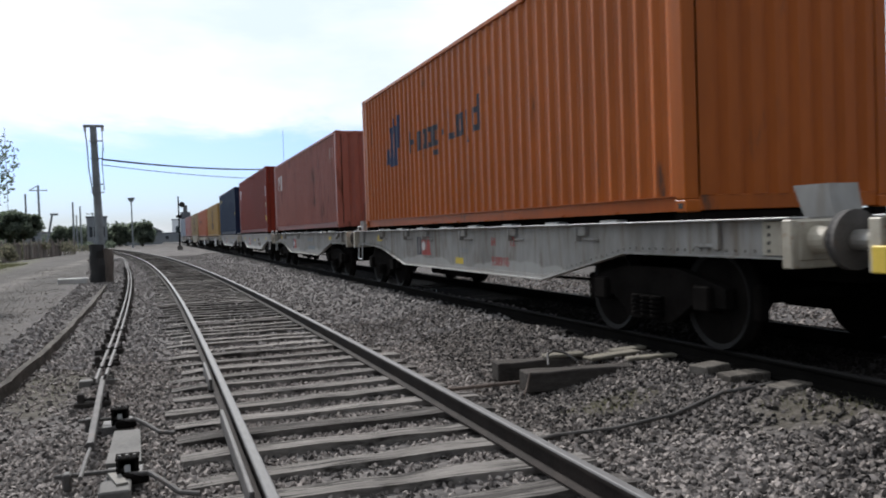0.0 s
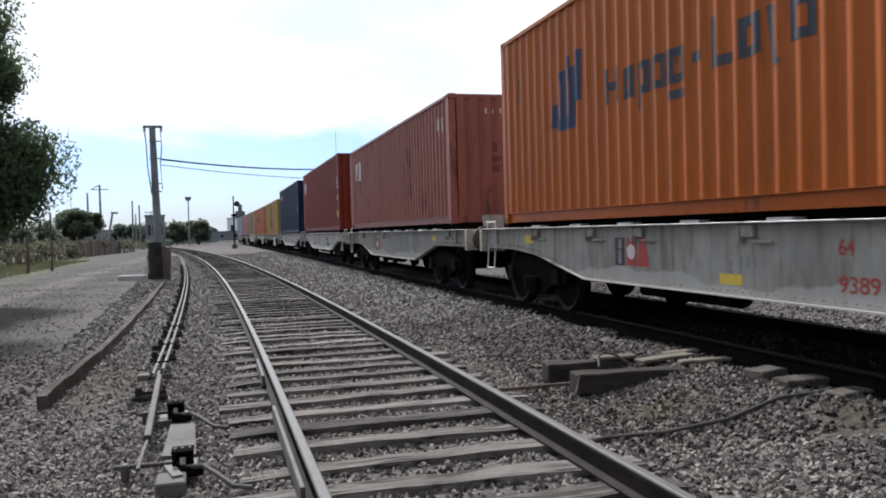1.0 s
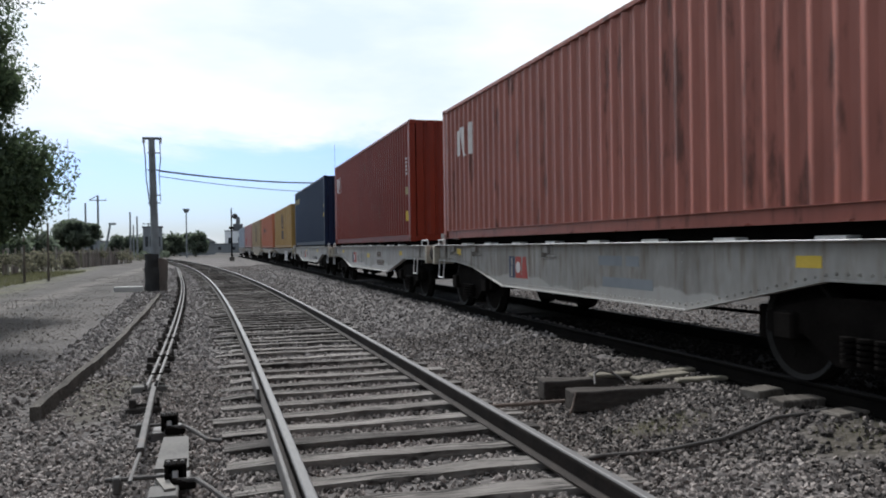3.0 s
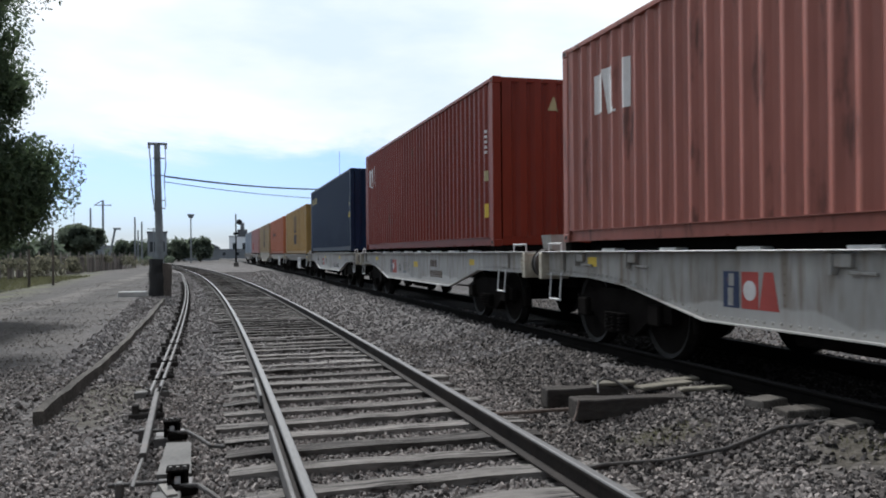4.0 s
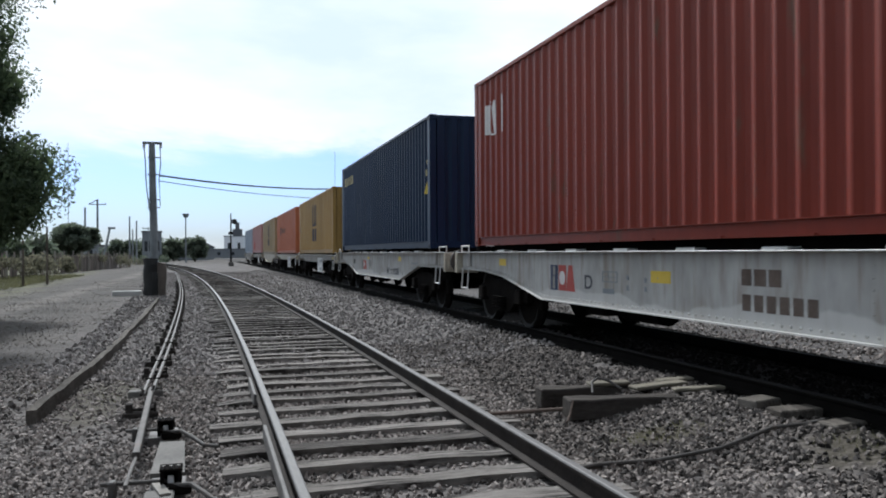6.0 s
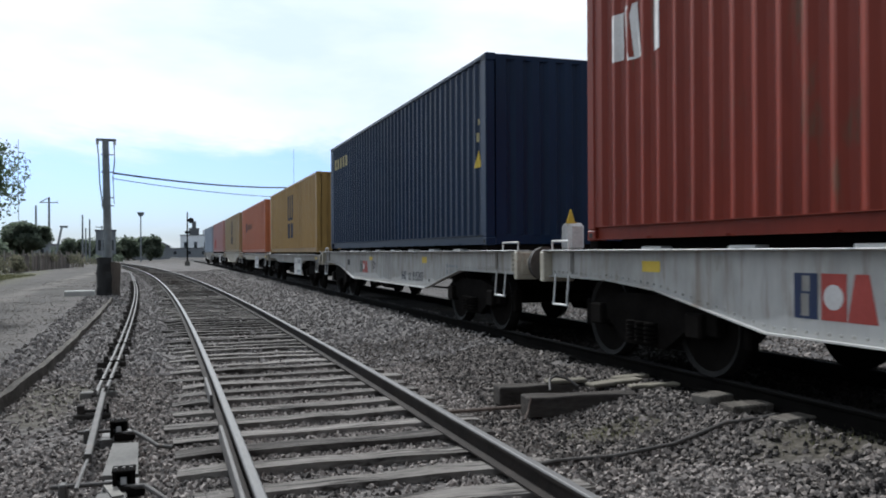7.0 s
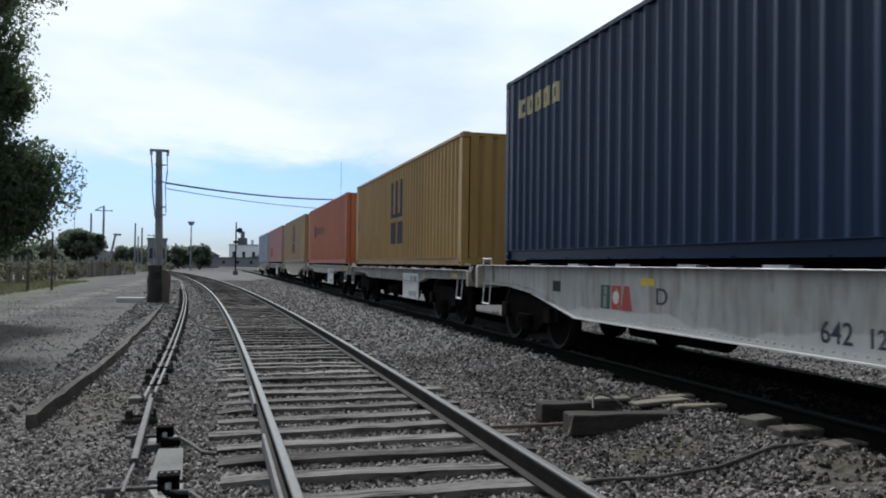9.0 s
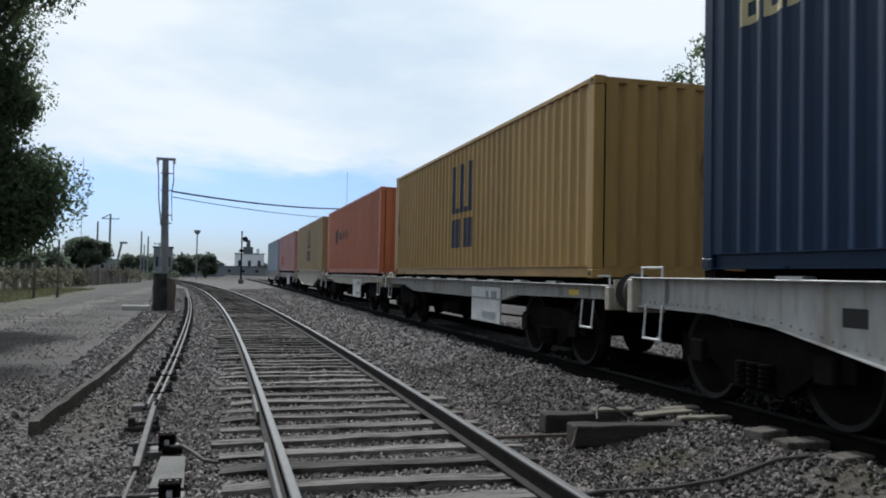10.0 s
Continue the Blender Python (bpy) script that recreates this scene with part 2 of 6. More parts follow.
M["bar_steel"] = mat("worn_drive_bar_steel", (0.026, 0.0225, 0.020), (0.072, 0.065, 0.059), rough=0.8, scale=5, grain=60, spots=(0.07, 0.048, 0.034), spot_amount=0.35)
M["stone"] = mat("ballast_stone", (0.044, 0.039, 0.036), (0.272, 0.240, 0.219), rough=0.95, scale=9, grain=60, bump=0.5, bump_dist=0.006, island=0.52, spec=0.25)
# darker, browner stones on the train's side
M["brown_stone"] = mat("dark_brown_ballast", (0.019, 0.0165, 0.015), (0.185, 0.162, 0.146), rough=0.95, scale=9, grain=60, bump=0.5, bump_dist=0.006, island=0.66, spec=0.25)
# mid-distance stones, paler and flatter: haze is put into the colour
M["grey_stone"] = mat("hazed_grey_ballast", (0.072, 0.066, 0.063), (0.255, 0.232, 0.220), rough=0.95, scale=9, grain=60, bump=0.5, bump_dist=0.006, island=0.36, spec=0.2)
M["path_stone"] = mat("dusty_path_gravel", (0.060, 0.053, 0.046), (0.165, 0.147, 0.130), rough=0.95, scale=9, grain=60, bump=0.5, bump_dist=0.006, island=0.5, spec=0.2)
M["concrete"] = mat("old_concrete", (0.060, 0.056, 0.051), (0.125, 0.118, 0.108), rough=0.9, scale=3, grain=45, bump=0.4, spots=(0.12, 0.10, 0.085), spot_amount=0.3)
M["pale_concrete"] = mat("pale_concrete", (0.36, 0.35, 0.33), (0.55, 0.54, 0.51), rough=0.9, scale=3, grain=45, bump=0.4)
M["black"] = mat("soot_and_hole_black", (0.008, 0.008, 0.009), (0.03, 0.029, 0.028), rough=0.9, scale=3, grain=30, bump=0.4)
M["rust"] = mat("rusty_steel", (0.060, 0.043, 0.034), (0.14, 0.105, 0.085), rough=0.9, scale=3, grain=30, bump=0.4)
# pole colour lightened and blued to hold the haze
M["pole"] = mat("weathered_hazed_pole_steel", (0.13, 0.145, 0.155), (0.24, 0.26, 0.275), rough=0.8, scale=3, grain=30, bump=0.3)
M["stump_brown"] = mat("old_brown_stump", (0.062, 0.052, 0.045), (0.13, 0.108, 0.092), rough=0.95, scale=3, grain=25, bump=0.6, stretch=(1, 1, 0.4))
M["bark"] = mat("bark", (0.045, 0.036, 0.028), (0.12, 0.10, 0.08), rough=0.95, scale=5, grain=25, bump=0.8, bump_dist=0.02, stretch=(1, 1, 0.3))
M["leaf"] = mat("dull_green_leaf", (0.042, 0.064, 0.034), (0.115, 0.155, 0.078), rough=0.7, scale=0.9, grain=8, bump=0, island=0.35)
# lightened against the near leaf: distance haze is put into the colour
M["leaf_far"] = mat("hazed_green_leaf", (0.070, 0.090, 0.066), (0.15, 0.175, 0.125), rough=0.8, scale=0.6, grain=5, bump=0, island=0.35)
M["dry_scrub"] = mat("dry_scrub_leaf", (0.070, 0.072, 0.050), (0.165, 0.155, 0.108), rough=0.9, scale=0.8, grain=6, bump=0, island=0.4)
M["dry_grass"] = mat("dry_grass", (0.050, 0.053, 0.028), (0.110, 0.108, 0.056), rough=0.9, scale=0.8, grain=8, bump=0, island=0.3)
for k_ in ("leaf", "leaf_far", "dry_grass", "dry_scrub"):
    leafy(M[k_])
M["fence"] = mat("brown_weathered_board", (0.075, 0.062, 0.054), (0.19, 0.162, 0.142), rough=0.95, scale=2, grain=20, bump=0.5, stretch=(1, 1, 0.3), rand=0.4)
M["old_post"] = mat("pale_grey_wood_post", (0.14, 0.13, 0.115), (0.30, 0.28, 0.25), rough=0.95, scale=2, grain=20, bump=0.5, stretch=(1, 1, 0.3), rand=0.3)
M["white_wall"] = mat("whitewashed_wall", (0.72, 0.74, 0.76), (0.86, 0.87, 0.88), rough=0.9, scale=0.3, grain=3, bump=0.1)
M["far_wall"] = mat("far_grey_wall", (0.16, 0.175, 0.19), (0.25, 0.265, 0.28), rough=0.9, scale=0.3, grain=3, bump=0.1)
# dark roof made lighter, with distance haze in its colour
M["roof"] = mat("hazed_dark_roof", (0.09, 0.095, 0.105), (0.14, 0.145, 0.155), rough=0.9, scale=0.3, grain=3, bump=0.1)
M["glass"] = mat("dark_window_glass", (0.02, 0.025, 0.03), (0.04, 0.045, 0.05), rough=0.1, bump=0)
M["ink_blue"] = mat("blue_marking_paint", (0.008, 0.018, 0.055), (0.014, 0.028, 0.085), rough=0.6, bump=0, spots=(0.25, 0.1, 0.04), spot_amount=0.1)
M["ink_dark"] = mat("dark_marking_paint", (0.018, 0.018, 0.028), (0.035, 0.035, 0.05), rough=0.6, bump=0)
M["ink_green"] = mat("dark_green_marking_paint", (0.010, 0.045, 0.032), (0.02, 0.075, 0.055), rough=0.6, bump=0)
M["ink_red"] = mat("red_marking_paint", (0.28, 0.035, 0.025), (0.40, 0.06, 0.045), rough=0.6, bump=0, spots=(0.4, 0.35, 0.3), spot_amount=0.2)
M["ink_white"] = mat("white_marking_paint", (0.50, 0.47, 0.45), (0.68, 0.66, 0.64), rough=0.6, bump=0)
M["ink_yellow"] = mat("yellow_marking_paint", (0.52, 0.36, 0.03), (0.66, 0.47, 0.06), rough=0.6, bump=0)
M["ink_cream"] = mat("cream_marking_paint", (0.30, 0.25, 0.12), (0.42, 0.36, 0.19), rough=0.6, bump=0)


# ---------------- building helpers ----------------
def box(bm, x0, x1, y0, y1, z0, z1, bevel=0.0):
    r = bmesh.ops.create_cube(bm, size=1, matrix=Matrix.Translation(((x0 + x1) / 2, (y0 + y1) / 2, (z0 + z1) / 2)) @ Matrix.Diagonal((x1 - x0, y1 - y0, z1 - z0, 1)))
    if bevel:
        es = list({e for v in r["verts"] for e in v.link_edges})
        bmesh.ops.bevel(bm, geom=es, offset=bevel, segments=1, affect="EDGES")


def tube(bm, p, q, r0, r1=None, seg=10, caps=True):
    p, q = Vector(p), Vector(q)
    d = q - p
    m = Matrix.Translation((p + q) / 2) @ d.to_track_quat("Z", "Y").to_matrix().to_4x4()
    bmesh.ops.create_cone(bm, cap_ends=caps, segments=seg, radius1=r0, radius2=r0 if r1 is None else r1, depth=d.length, matrix=m)


def chain(bm, pts, r, seg=6):
    """One continuous tube along a line of points."""
    pts = [Vector(p) for p in pts]
    rings = []
    for i, p in enumerate(pts):
        d = (pts[min(i + 1, len(pts) - 1)] - pts[max(i - 1, 0)]).normalized()
        q = d.to_track_quat("Z", "Y")
        rings.append([bm.verts.new(p + q @ Vector((r * math.cos(6.28319 * k / seg), r * math.sin(6.28319 * k / seg), 0))) for k in range(seg)])
    for a, b in zip(rings[:-1], rings[1:]):
        for k in range(seg):
            bm.faces.new((a[k], a[(k + 1) % seg], b[(k + 1) % seg], b[k]))
    bm.faces.new(rings[0][::-1]); bm.faces.new(rings[-1])


def prism(bm, outline, axis, a, b):
    """Extrudes a closed outline of 2D points along an axis from a to b."""
    def at(p, w):
        return {"x": (w, p[0], p[1]), "y": (p[0], w, p[1]), "z": (p[0], p[1], w)}[axis]
    lo = [bm.verts.new(at(p, a)) for p in outline]
    hi = [bm.verts.new(at(p, b)) for p in outline]
    n = len(outline)
    bm.faces.new(lo[::-1]); bm.faces.new(hi)
    for i in range(n):
        bm.faces.new((lo[i], lo[(i + 1) % n], hi[(i + 1) % n], hi[i]))


def mesh_of(name, bm, *materials):
    bmesh.ops.recalc_face_normals(bm, faces=bm.faces[:])
    me = bpy.data.meshes.new(name)
    bm.to_mesh(me)
    bm.free()
    for m in materials:
        me.materials.append(m)
    return me


def part(name, bm, material, parent, label=""):
    ob = new(name, mesh_of(name, bm, material) if isinstance(bm, bmesh.types.BMesh) else bm)
    ob.parent = parent
    return tagged(ob, label)


def thing(name, label, category, group="", kind=""):
    ob = new(name)
    ob.empty_display_size = 0.2
    return tagged(ob, label, category, group, kind)


def smooth(me):
    me.polygons.foreach_set("use_smooth", [True] * len(me.polygons))
    return me


def soup(name, verts, faces, material):
    me = bpy.data.meshes.new(name)
    me.from_pydata([tuple(v) for v in verts], [], [tuple(f) for f in faces])
    me.materials.append(material)
    return me


# ---------------- plan: lines of the two tracks ----------------
GAUGE = 1.676
def near_x(y):
    return 1.39 - 0.00062 * max(0.0, y - 6) ** 2


def train_x(y):
    return 5.77 - 0.00011 * max(0.0, y - 35) ** 2


def slope(f, y):
    return (f(y + 0.5) - f(y - 0.5))


def step(a, b, v):
    v = min(1, max(0, (v - a) / (b - a)))
    return v * v * (3 - 2 * v)


def kerb_x(y):
    return -1.50 - 0.10 * step(13, 8, y) - 0.00062 * max(0, y - 10) ** 2


def ground_z(x, y):
    berm = 0.225 * step(-2.6, -1.25, x - train_x(y)) * (1 - step(1.6, 3.2, x - train_x(y)))
    bank = 0.085 * step(-0.02, 0.22, kerb_x(y) - 0.07 - x) * step(30, 24, y) * step(6.5, 9.5, y)
    rough = 0.035 * noise.noise(Vector((x * 0.5, y * 0.5, 3.1))) + 0.018 * noise.noise(Vector((x * 1.9, y * 1.9, 7.7)))
    bed = 1 - step(0.9, 1.6, abs(x - near_x(y)))
    return berm + bank + rough * (1 - 0.7 * bed) - 0.02 - 0.004 * bed


# ---------------- ground: one sheet to the horizon ----------------
def ground_material():
    m = bpy.data.materials.new("ballast_and_dirt_ground")
    m.use_nodes = True
    n, l = nodes(m)
    b = n["Principled BSDF"]; b.inputs["Roughness"].default_value = 0.95; b.inputs["Specular IOR Level"].default_value = 0.2
    g = n.new("ShaderNodeTexCoord")
    pos = g.outputs["Object"]
    def nz(scale, detail=5):
        a = n.new("ShaderNodeTexNoise"); a.inputs["Scale"].default_value = scale; a.inputs["Detail"].default_value = detail
        l.new(pos, a.inputs["Vector"]); return a.outputs[0]
    def ramp(src, p0, c0, p1, c1):
        r = n.new("ShaderNodeValToRGB"); e = r.color_ramp.elements
        e[0].position, e[0].color, e[1].position, e[1].color = p0, (*c0, 1), p1, (*c1, 1)
        l.new(src, r.inputs[0]); return r.outputs[0]
    def mix(f, a, b2):
        x = n.new("ShaderNodeMix"); x.data_type = "RGBA"
        l.new(f, x.inputs[0]); l.new(a, x.inputs[6]); l.new(b2, x.inputs[7]); return x.outputs[2]
    def rng(src, a, b2, c=0.0, d=1.0):
        x = n.new("ShaderNodeMapRange"); x.interpolation_type = "SMOOTHSTEP"
        for k, v in zip(("From Min", "From Max", "To Min", "To Max"), (a, b2, c, d)):
            x.inputs[k].default_value = v
        l.new(src, x.inputs["Value"]); return x.outputs[0]
    def calc(op, a, b2):
        x = n.new("ShaderNodeMath"); x.operation = op
        for i, v in enumerate((a, b2)):
            if isinstance(v, (int, float)): x.inputs[i].default_value = v
            else: l.new(v, x.inputs[i])
        return x.outputs[0]
    vor = n.new("ShaderNodeTexVoronoi"); vor.inputs["Scale"].default_value = 17; l.new(pos, vor.inputs["Vector"])
    vsep = n.new("ShaderNodeSeparateColor"); l.new(vor.outputs["Color"], vsep.inputs[0])
    gravel = ramp(vsep.outputs[0], 0.05, (0.042, 0.038, 0.036), 0.95, (0.128, 0.115, 0.108))
    dirt = ramp(calc("ADD", calc("MULTIPLY", nz(0.5, 8), 0.55), calc("MULTIPLY", nz(7, 8), 0.45)), 0.36, (0.021, 0.018, 0.016), 0.64, (0.080, 0.070, 0.061))
    grass = ramp(nz(3.0), 0.3, (0.045, 0.048, 0.024), 0.7, (0.110, 0.106, 0.058))
    sx = n.new("ShaderNodeSeparateXYZ"); l.new(pos, sx.inputs[0])
    wob = calc("MULTIPLY", calc("SUBTRACT", nz(0.8), 0.5), 2.4)
    xw = calc("ADD", sx.outputs["X"], wob)
    rut = calc("ABSOLUTE", calc("SUBTRACT", calc("ADD", sx.outputs["X"], calc("MULTIPLY", nz(0.3), 1.6)), -4.6), 0.0)
    # the yard bends to the left far off, as the tracks do
    bend = calc("MULTIPLY", calc("POWER", calc("MAXIMUM", calc("SUBTRACT", sx.outputs["Y"], 6.0), 0.0), 2.0), 0.00055)
    xs = calc("ADD", xw, bend)
    col = mix(rng(xs, -3.4, -0.9, 0.30, 1.0), dirt, gravel)
    weeds = calc("MULTIPLY", rng(nz(0.55, 7), 0.60, 0.70), rng(xs, -3.2, -1.0, 0.2, 0.7))
    col = mix(weeds, col, dirt)
    ruts = calc("MULTIPLY", rng(calc("ABSOLUTE", calc("SUBTRACT", rut, 0.8), 0.0), 0.0, 0.45, 0.7, 0.0), rng(nz(0.7), 0.35, 0.6))
    deep = n.new("ShaderNodeRGB"); deep.outputs[0].default_value = (0.05, 0.045, 0.038, 1)
    col = mix(ruts, col, deep.outputs[0])
    lane = calc("ABSOLUTE", calc("ADD", calc("ADD", sx.outputs["X"], calc("MULTIPLY", wob, 0.35)), 5.4), 0.0)
    pale = n.new("ShaderNodeRGB"); pale.outputs[0].default_value = (0.112, 0.100, 0.088, 1)
    col = mix(calc("MULTIPLY", rng(lane, 0.25, 0.75, 0.75, 0.0), rng(nz(0.9, 6), 0.30, 0.55)), col, pale.outputs[0])
    col = mix(calc("MULTIPLY", calc("MULTIPLY", rng(lane, 0.7, 1.2), rng(lane, 2.2, 1.5)), rng(nz(0.6, 6), 0.42, 0.62, 0.0, 0.8)), col, deep.outputs[0])
    # large darker patches by noise on the path side
    dark_patch = n.new("ShaderNodeRGB"); dark_patch.outputs[0].default_value = (0.030, 0.026, 0.022, 1)
    col = mix(calc("MULTIPLY", rng(nz(0.34, 7), 0.50, 0.62, 0.0, 0.7), rng(xs, -1.8, -2.8)), col, dark_patch.outputs[0])
    col = mix(calc("MULTIPLY", rng(xs, -6.2, -7.8), rng(nz(0.25), 0.38, 0.55)), col, grass)
    col = mix(calc("MULTIPLY", rng(xs, 9.0, 12.0), 0.8), col, dirt)
    col = mix(rng(sx.outputs["Y"], 90.0, 170.0, 0.0, 0.7), col, dirt)
    for cx, cy, rx_, ry_ in ((3.55, 6.02, 0.50, 0.26), (4.7, 4.7, 0.8, 0.5), (-1.15, 9.6, 0.35, 1.6)):
        dx = calc("POWER", calc("ABSOLUTE", calc("DIVIDE", calc("SUBTRACT", sx.outputs["X"], cx), rx_), 0.0), 2.0)
        dy = calc("POWER", calc("ABSOLUTE", calc("DIVIDE", calc("SUBTRACT", sx.outputs["Y"], cy), ry_), 0.0), 2.0)
        r2 = calc("ADD", calc("ADD", dx, dy), calc("MULTIPLY", calc("SUBTRACT", nz(5.0), 0.5), 1.5))
        earth = n.new("ShaderNodeRGB"); earth.outputs[0].default_value = (0.050, 0.043, 0.030, 1)
        col = mix(rng(r2, 0.5, 1.4, 0.75, 0.0), col, earth.outputs[0])
    # track bed under and past the train: shade put into the colour, besides oil
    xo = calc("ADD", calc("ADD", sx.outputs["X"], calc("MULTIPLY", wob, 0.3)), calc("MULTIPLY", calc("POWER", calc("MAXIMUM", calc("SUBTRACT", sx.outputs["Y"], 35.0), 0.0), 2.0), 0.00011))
    shade_oil = n.new("ShaderNodeRGB"); shade_oil.outputs[0].default_value = (0.008, 0.007, 0.0062, 1)
    col = mix(calc("MULTIPLY", rng(xo, 4.55, 4.95), rng(xo, 8.9, 7.9, 0.25, 0.92)), col, shade_oil.outputs[0])
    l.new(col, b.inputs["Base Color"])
    bp = n.new("ShaderNodeBump"); bp.inputs["Strength"].default_value = 0.7; bp.inputs["Distance"].default_value = 0.03
    h = calc("ADD", calc("MULTIPLY", vor.outputs["Distance"], -1.0), calc("MULTIPLY", nz(30), 0.4))
    l.new(h, bp.inputs["Height"]); l.new(bp.outputs[0], b.inputs["Normal"])
    return m


def build_ground():
    xs = sorted({round(v, 3) for v in ([-4000, -1500, -600, -250, -120, -70, -45, -30, -22, -17] + [-14 + 0.5 * i for i in range(16)] + [-6 + 0.2 * i for i in range(76)]
          + [9.5, 10.5, 12, 15, 20, 30, 60, 130, 300, 900, 4000])})
    ys = sorted({round(v, 3) for v in ([-4000, -1200, -300, -80, -30, -15, -8, -4] + [-2 + 0.2 * i for i in range(90)] + [16 + 0.5 * i for i in range(48)]
          + [40 + 2 * i for i in range(31)] + [106, 115, 130, 150, 180, 240, 350, 600, 1200, 4000])})
    verts, faces = [], []
    for y in ys:
        for x in xs:
            verts.append((x, y, ground_z(x, y)))
    w = len(xs)
    for j in range(len(ys) - 1):
        for i in range(w - 1):
            a = j * w + i
            faces.append((a, a + 1, a + w + 1, a + w))
    me = soup("ground", verts, faces, ground_material())
    smooth(me)
    return tagged(new("ground", me), "grey ballast gravel and dusty dirt ground of a rail yard", "ground", kind="structure")


build_ground()


def stones(count, pick, size, seed):
    """Loose angular ballast stones, joined: too many to count."""
    rng = np.random.default_rng(seed)
    base = np.array([(1, 0, 0), (-1, 0, 0), (0, 1, 0), (0, -1, 0), (0, 0, 1), (0, 0, -1), (.6, .6, .5), (-.6, .55, -.5), (.55, -.6, .5), (-.6, -.6, .45)])
    faces = np.array([(4, 0, 6), (4, 6, 2), (2, 6, 0), (4, 2, 1), (4, 8, 0), (4, 3, 8), (8, 3, 0), (4, 9, 3), (4, 1, 9), (9, 1, 3), (5, 2, 0), (5, 7, 2), (7, 1, 2), (5, 1, 7), (5, 3, 1), (5, 0, 3)])
    vs, fs, k = [], [], 0
    while k < count:
        x, y, ok = pick(rng)
        if not ok:
            continue
        s = size * rng.uniform(0.55, 1.25)
        q = Euler(rng.uniform(0, 6.28, 3)).to_matrix()
        v = base * rng.uniform(0.7, 1.2, (10, 1)) * np.array([s, s * rng.uniform(.6, 1), s * rng.uniform(.45, .8)]) @ np.array(q)
        v += np.array([x, y, ground_z(x, y) + s * rng.uniform(-0.1, 0.35)])
        vs.append(v); fs.append(faces + 10 * k)
        k += 1
    return np.concatenate(vs), np.concatenate(fs)


PATCHES = ((3.55, 6.02, 0.50, 0.26), (4.7, 4.7, 0.8, 0.5), (-1.15, 9.6, 0.35, 1.6))


def in_patch(x, y):
    wob = 0.35 * noise.noise(Vector((x * 2.2, y * 2.2, 0.3)))
    return any(((x - cx) / rx) ** 2 + ((y - cy) / ry) ** 2 < 1 + wob * 2 for cx, cy, rx, ry in PATCHES)


def pick_near(rng):
    y = -1.0 + 13.1 * rng.random() ** 0.9
    x = rng.uniform(-3.2, 5.6)
    dens = 1.0 if x > -1.5 else 0.45
    if rng.random() > dens or (noise.noise(Vector((x * 0.9, y * 0.9, 1.5))) > 0.28 and rng.random() > 0.35):
        return x, y, False
    if in_patch(x, y) and rng.random() > 0.22:
        return x, y, False
    if abs(abs(x - near_x(y)) - 0.873) < 0.10:
        return x, y, False
    if x > 3.0 + 0.9 * noise.noise(Vector((x * 0.7, y * 0.7, 5.5))):
        return x, y, False
    return x, y, True


def pick_brown(rng):
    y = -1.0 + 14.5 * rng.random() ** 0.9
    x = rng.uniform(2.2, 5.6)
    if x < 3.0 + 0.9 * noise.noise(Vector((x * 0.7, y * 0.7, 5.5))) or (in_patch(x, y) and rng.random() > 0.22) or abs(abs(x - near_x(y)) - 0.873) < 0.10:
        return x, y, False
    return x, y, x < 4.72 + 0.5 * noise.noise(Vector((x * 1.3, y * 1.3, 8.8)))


def pick_shade_oil(rng):
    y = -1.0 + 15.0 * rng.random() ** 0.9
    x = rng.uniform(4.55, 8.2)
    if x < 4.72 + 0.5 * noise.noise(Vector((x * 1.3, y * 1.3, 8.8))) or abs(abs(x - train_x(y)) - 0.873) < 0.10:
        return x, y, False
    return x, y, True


def pick_mid(rng):
    y = 11 + 62 * rng.random() ** 1.7
    x = near_x(y) + rng.uniform(-3.3, 4.0) * (1 + y * 0.004)
    return x, y, not (abs(abs(x - near_x(y)) - 0.873) < 0.12)


def pick_left(rng):
    y = 5 + 50 * rng.random() ** 2.2
    x = -1.4 - (6.0 + y * 0.06) * rng.random() ** 1.2
    return x, y, noise.noise(Vector((x * 0.6, y * 0.6, 4.4))) > -0.15 or rng.random() < 0.3


for nm, cnt, pk, sz, sd_ in (("loose_gravel", 16000, pick_left, 0.019, 7), ("ballast_stones", 62000, pick_near, 0.028, 5), ("mid_ballast", 30000, pick_mid, 0.042, 6)):
    v, f = stones(cnt, pk, sz, sd_)
    tagged(new(nm, soup(nm, v, f, M[{"loose_gravel": "path_stone", "mid_ballast": "grey_stone"}.get(nm, "stone")])), "loose angular grey and brown crushed ballast stones", "gravel", kind="stuff")
v, f = stones(9000, lambda g: (g.uniform(7.9, 12.5), 2.5 + 24 * g.random(), True), 0.040, 9)
tagged(new("ballast_stones", soup("ballast_stones", v, f, M["stone"])), "loose angular ballast stones beyond the train's track", "gravel", kind="stuff")
v, f = stones(30000, pick_brown, 0.029, 15)
tagged(new("ballast_stones", soup("ballast_stones", v, f, M["brown_stone"])), "darker brown ballast stones beside the train", "gravel", kind="stuff")
# stones whose colour holds the shade under the train
v, f = stones(16000, pick_shade_oil, 0.030, 8)
tagged(new("ballast_stones", soup("ballast_stones", v, f, M["shade_oil_stone"])), "oily ballast stones under the passing train, its shade put into their colour", "gravel", kind="stuff")


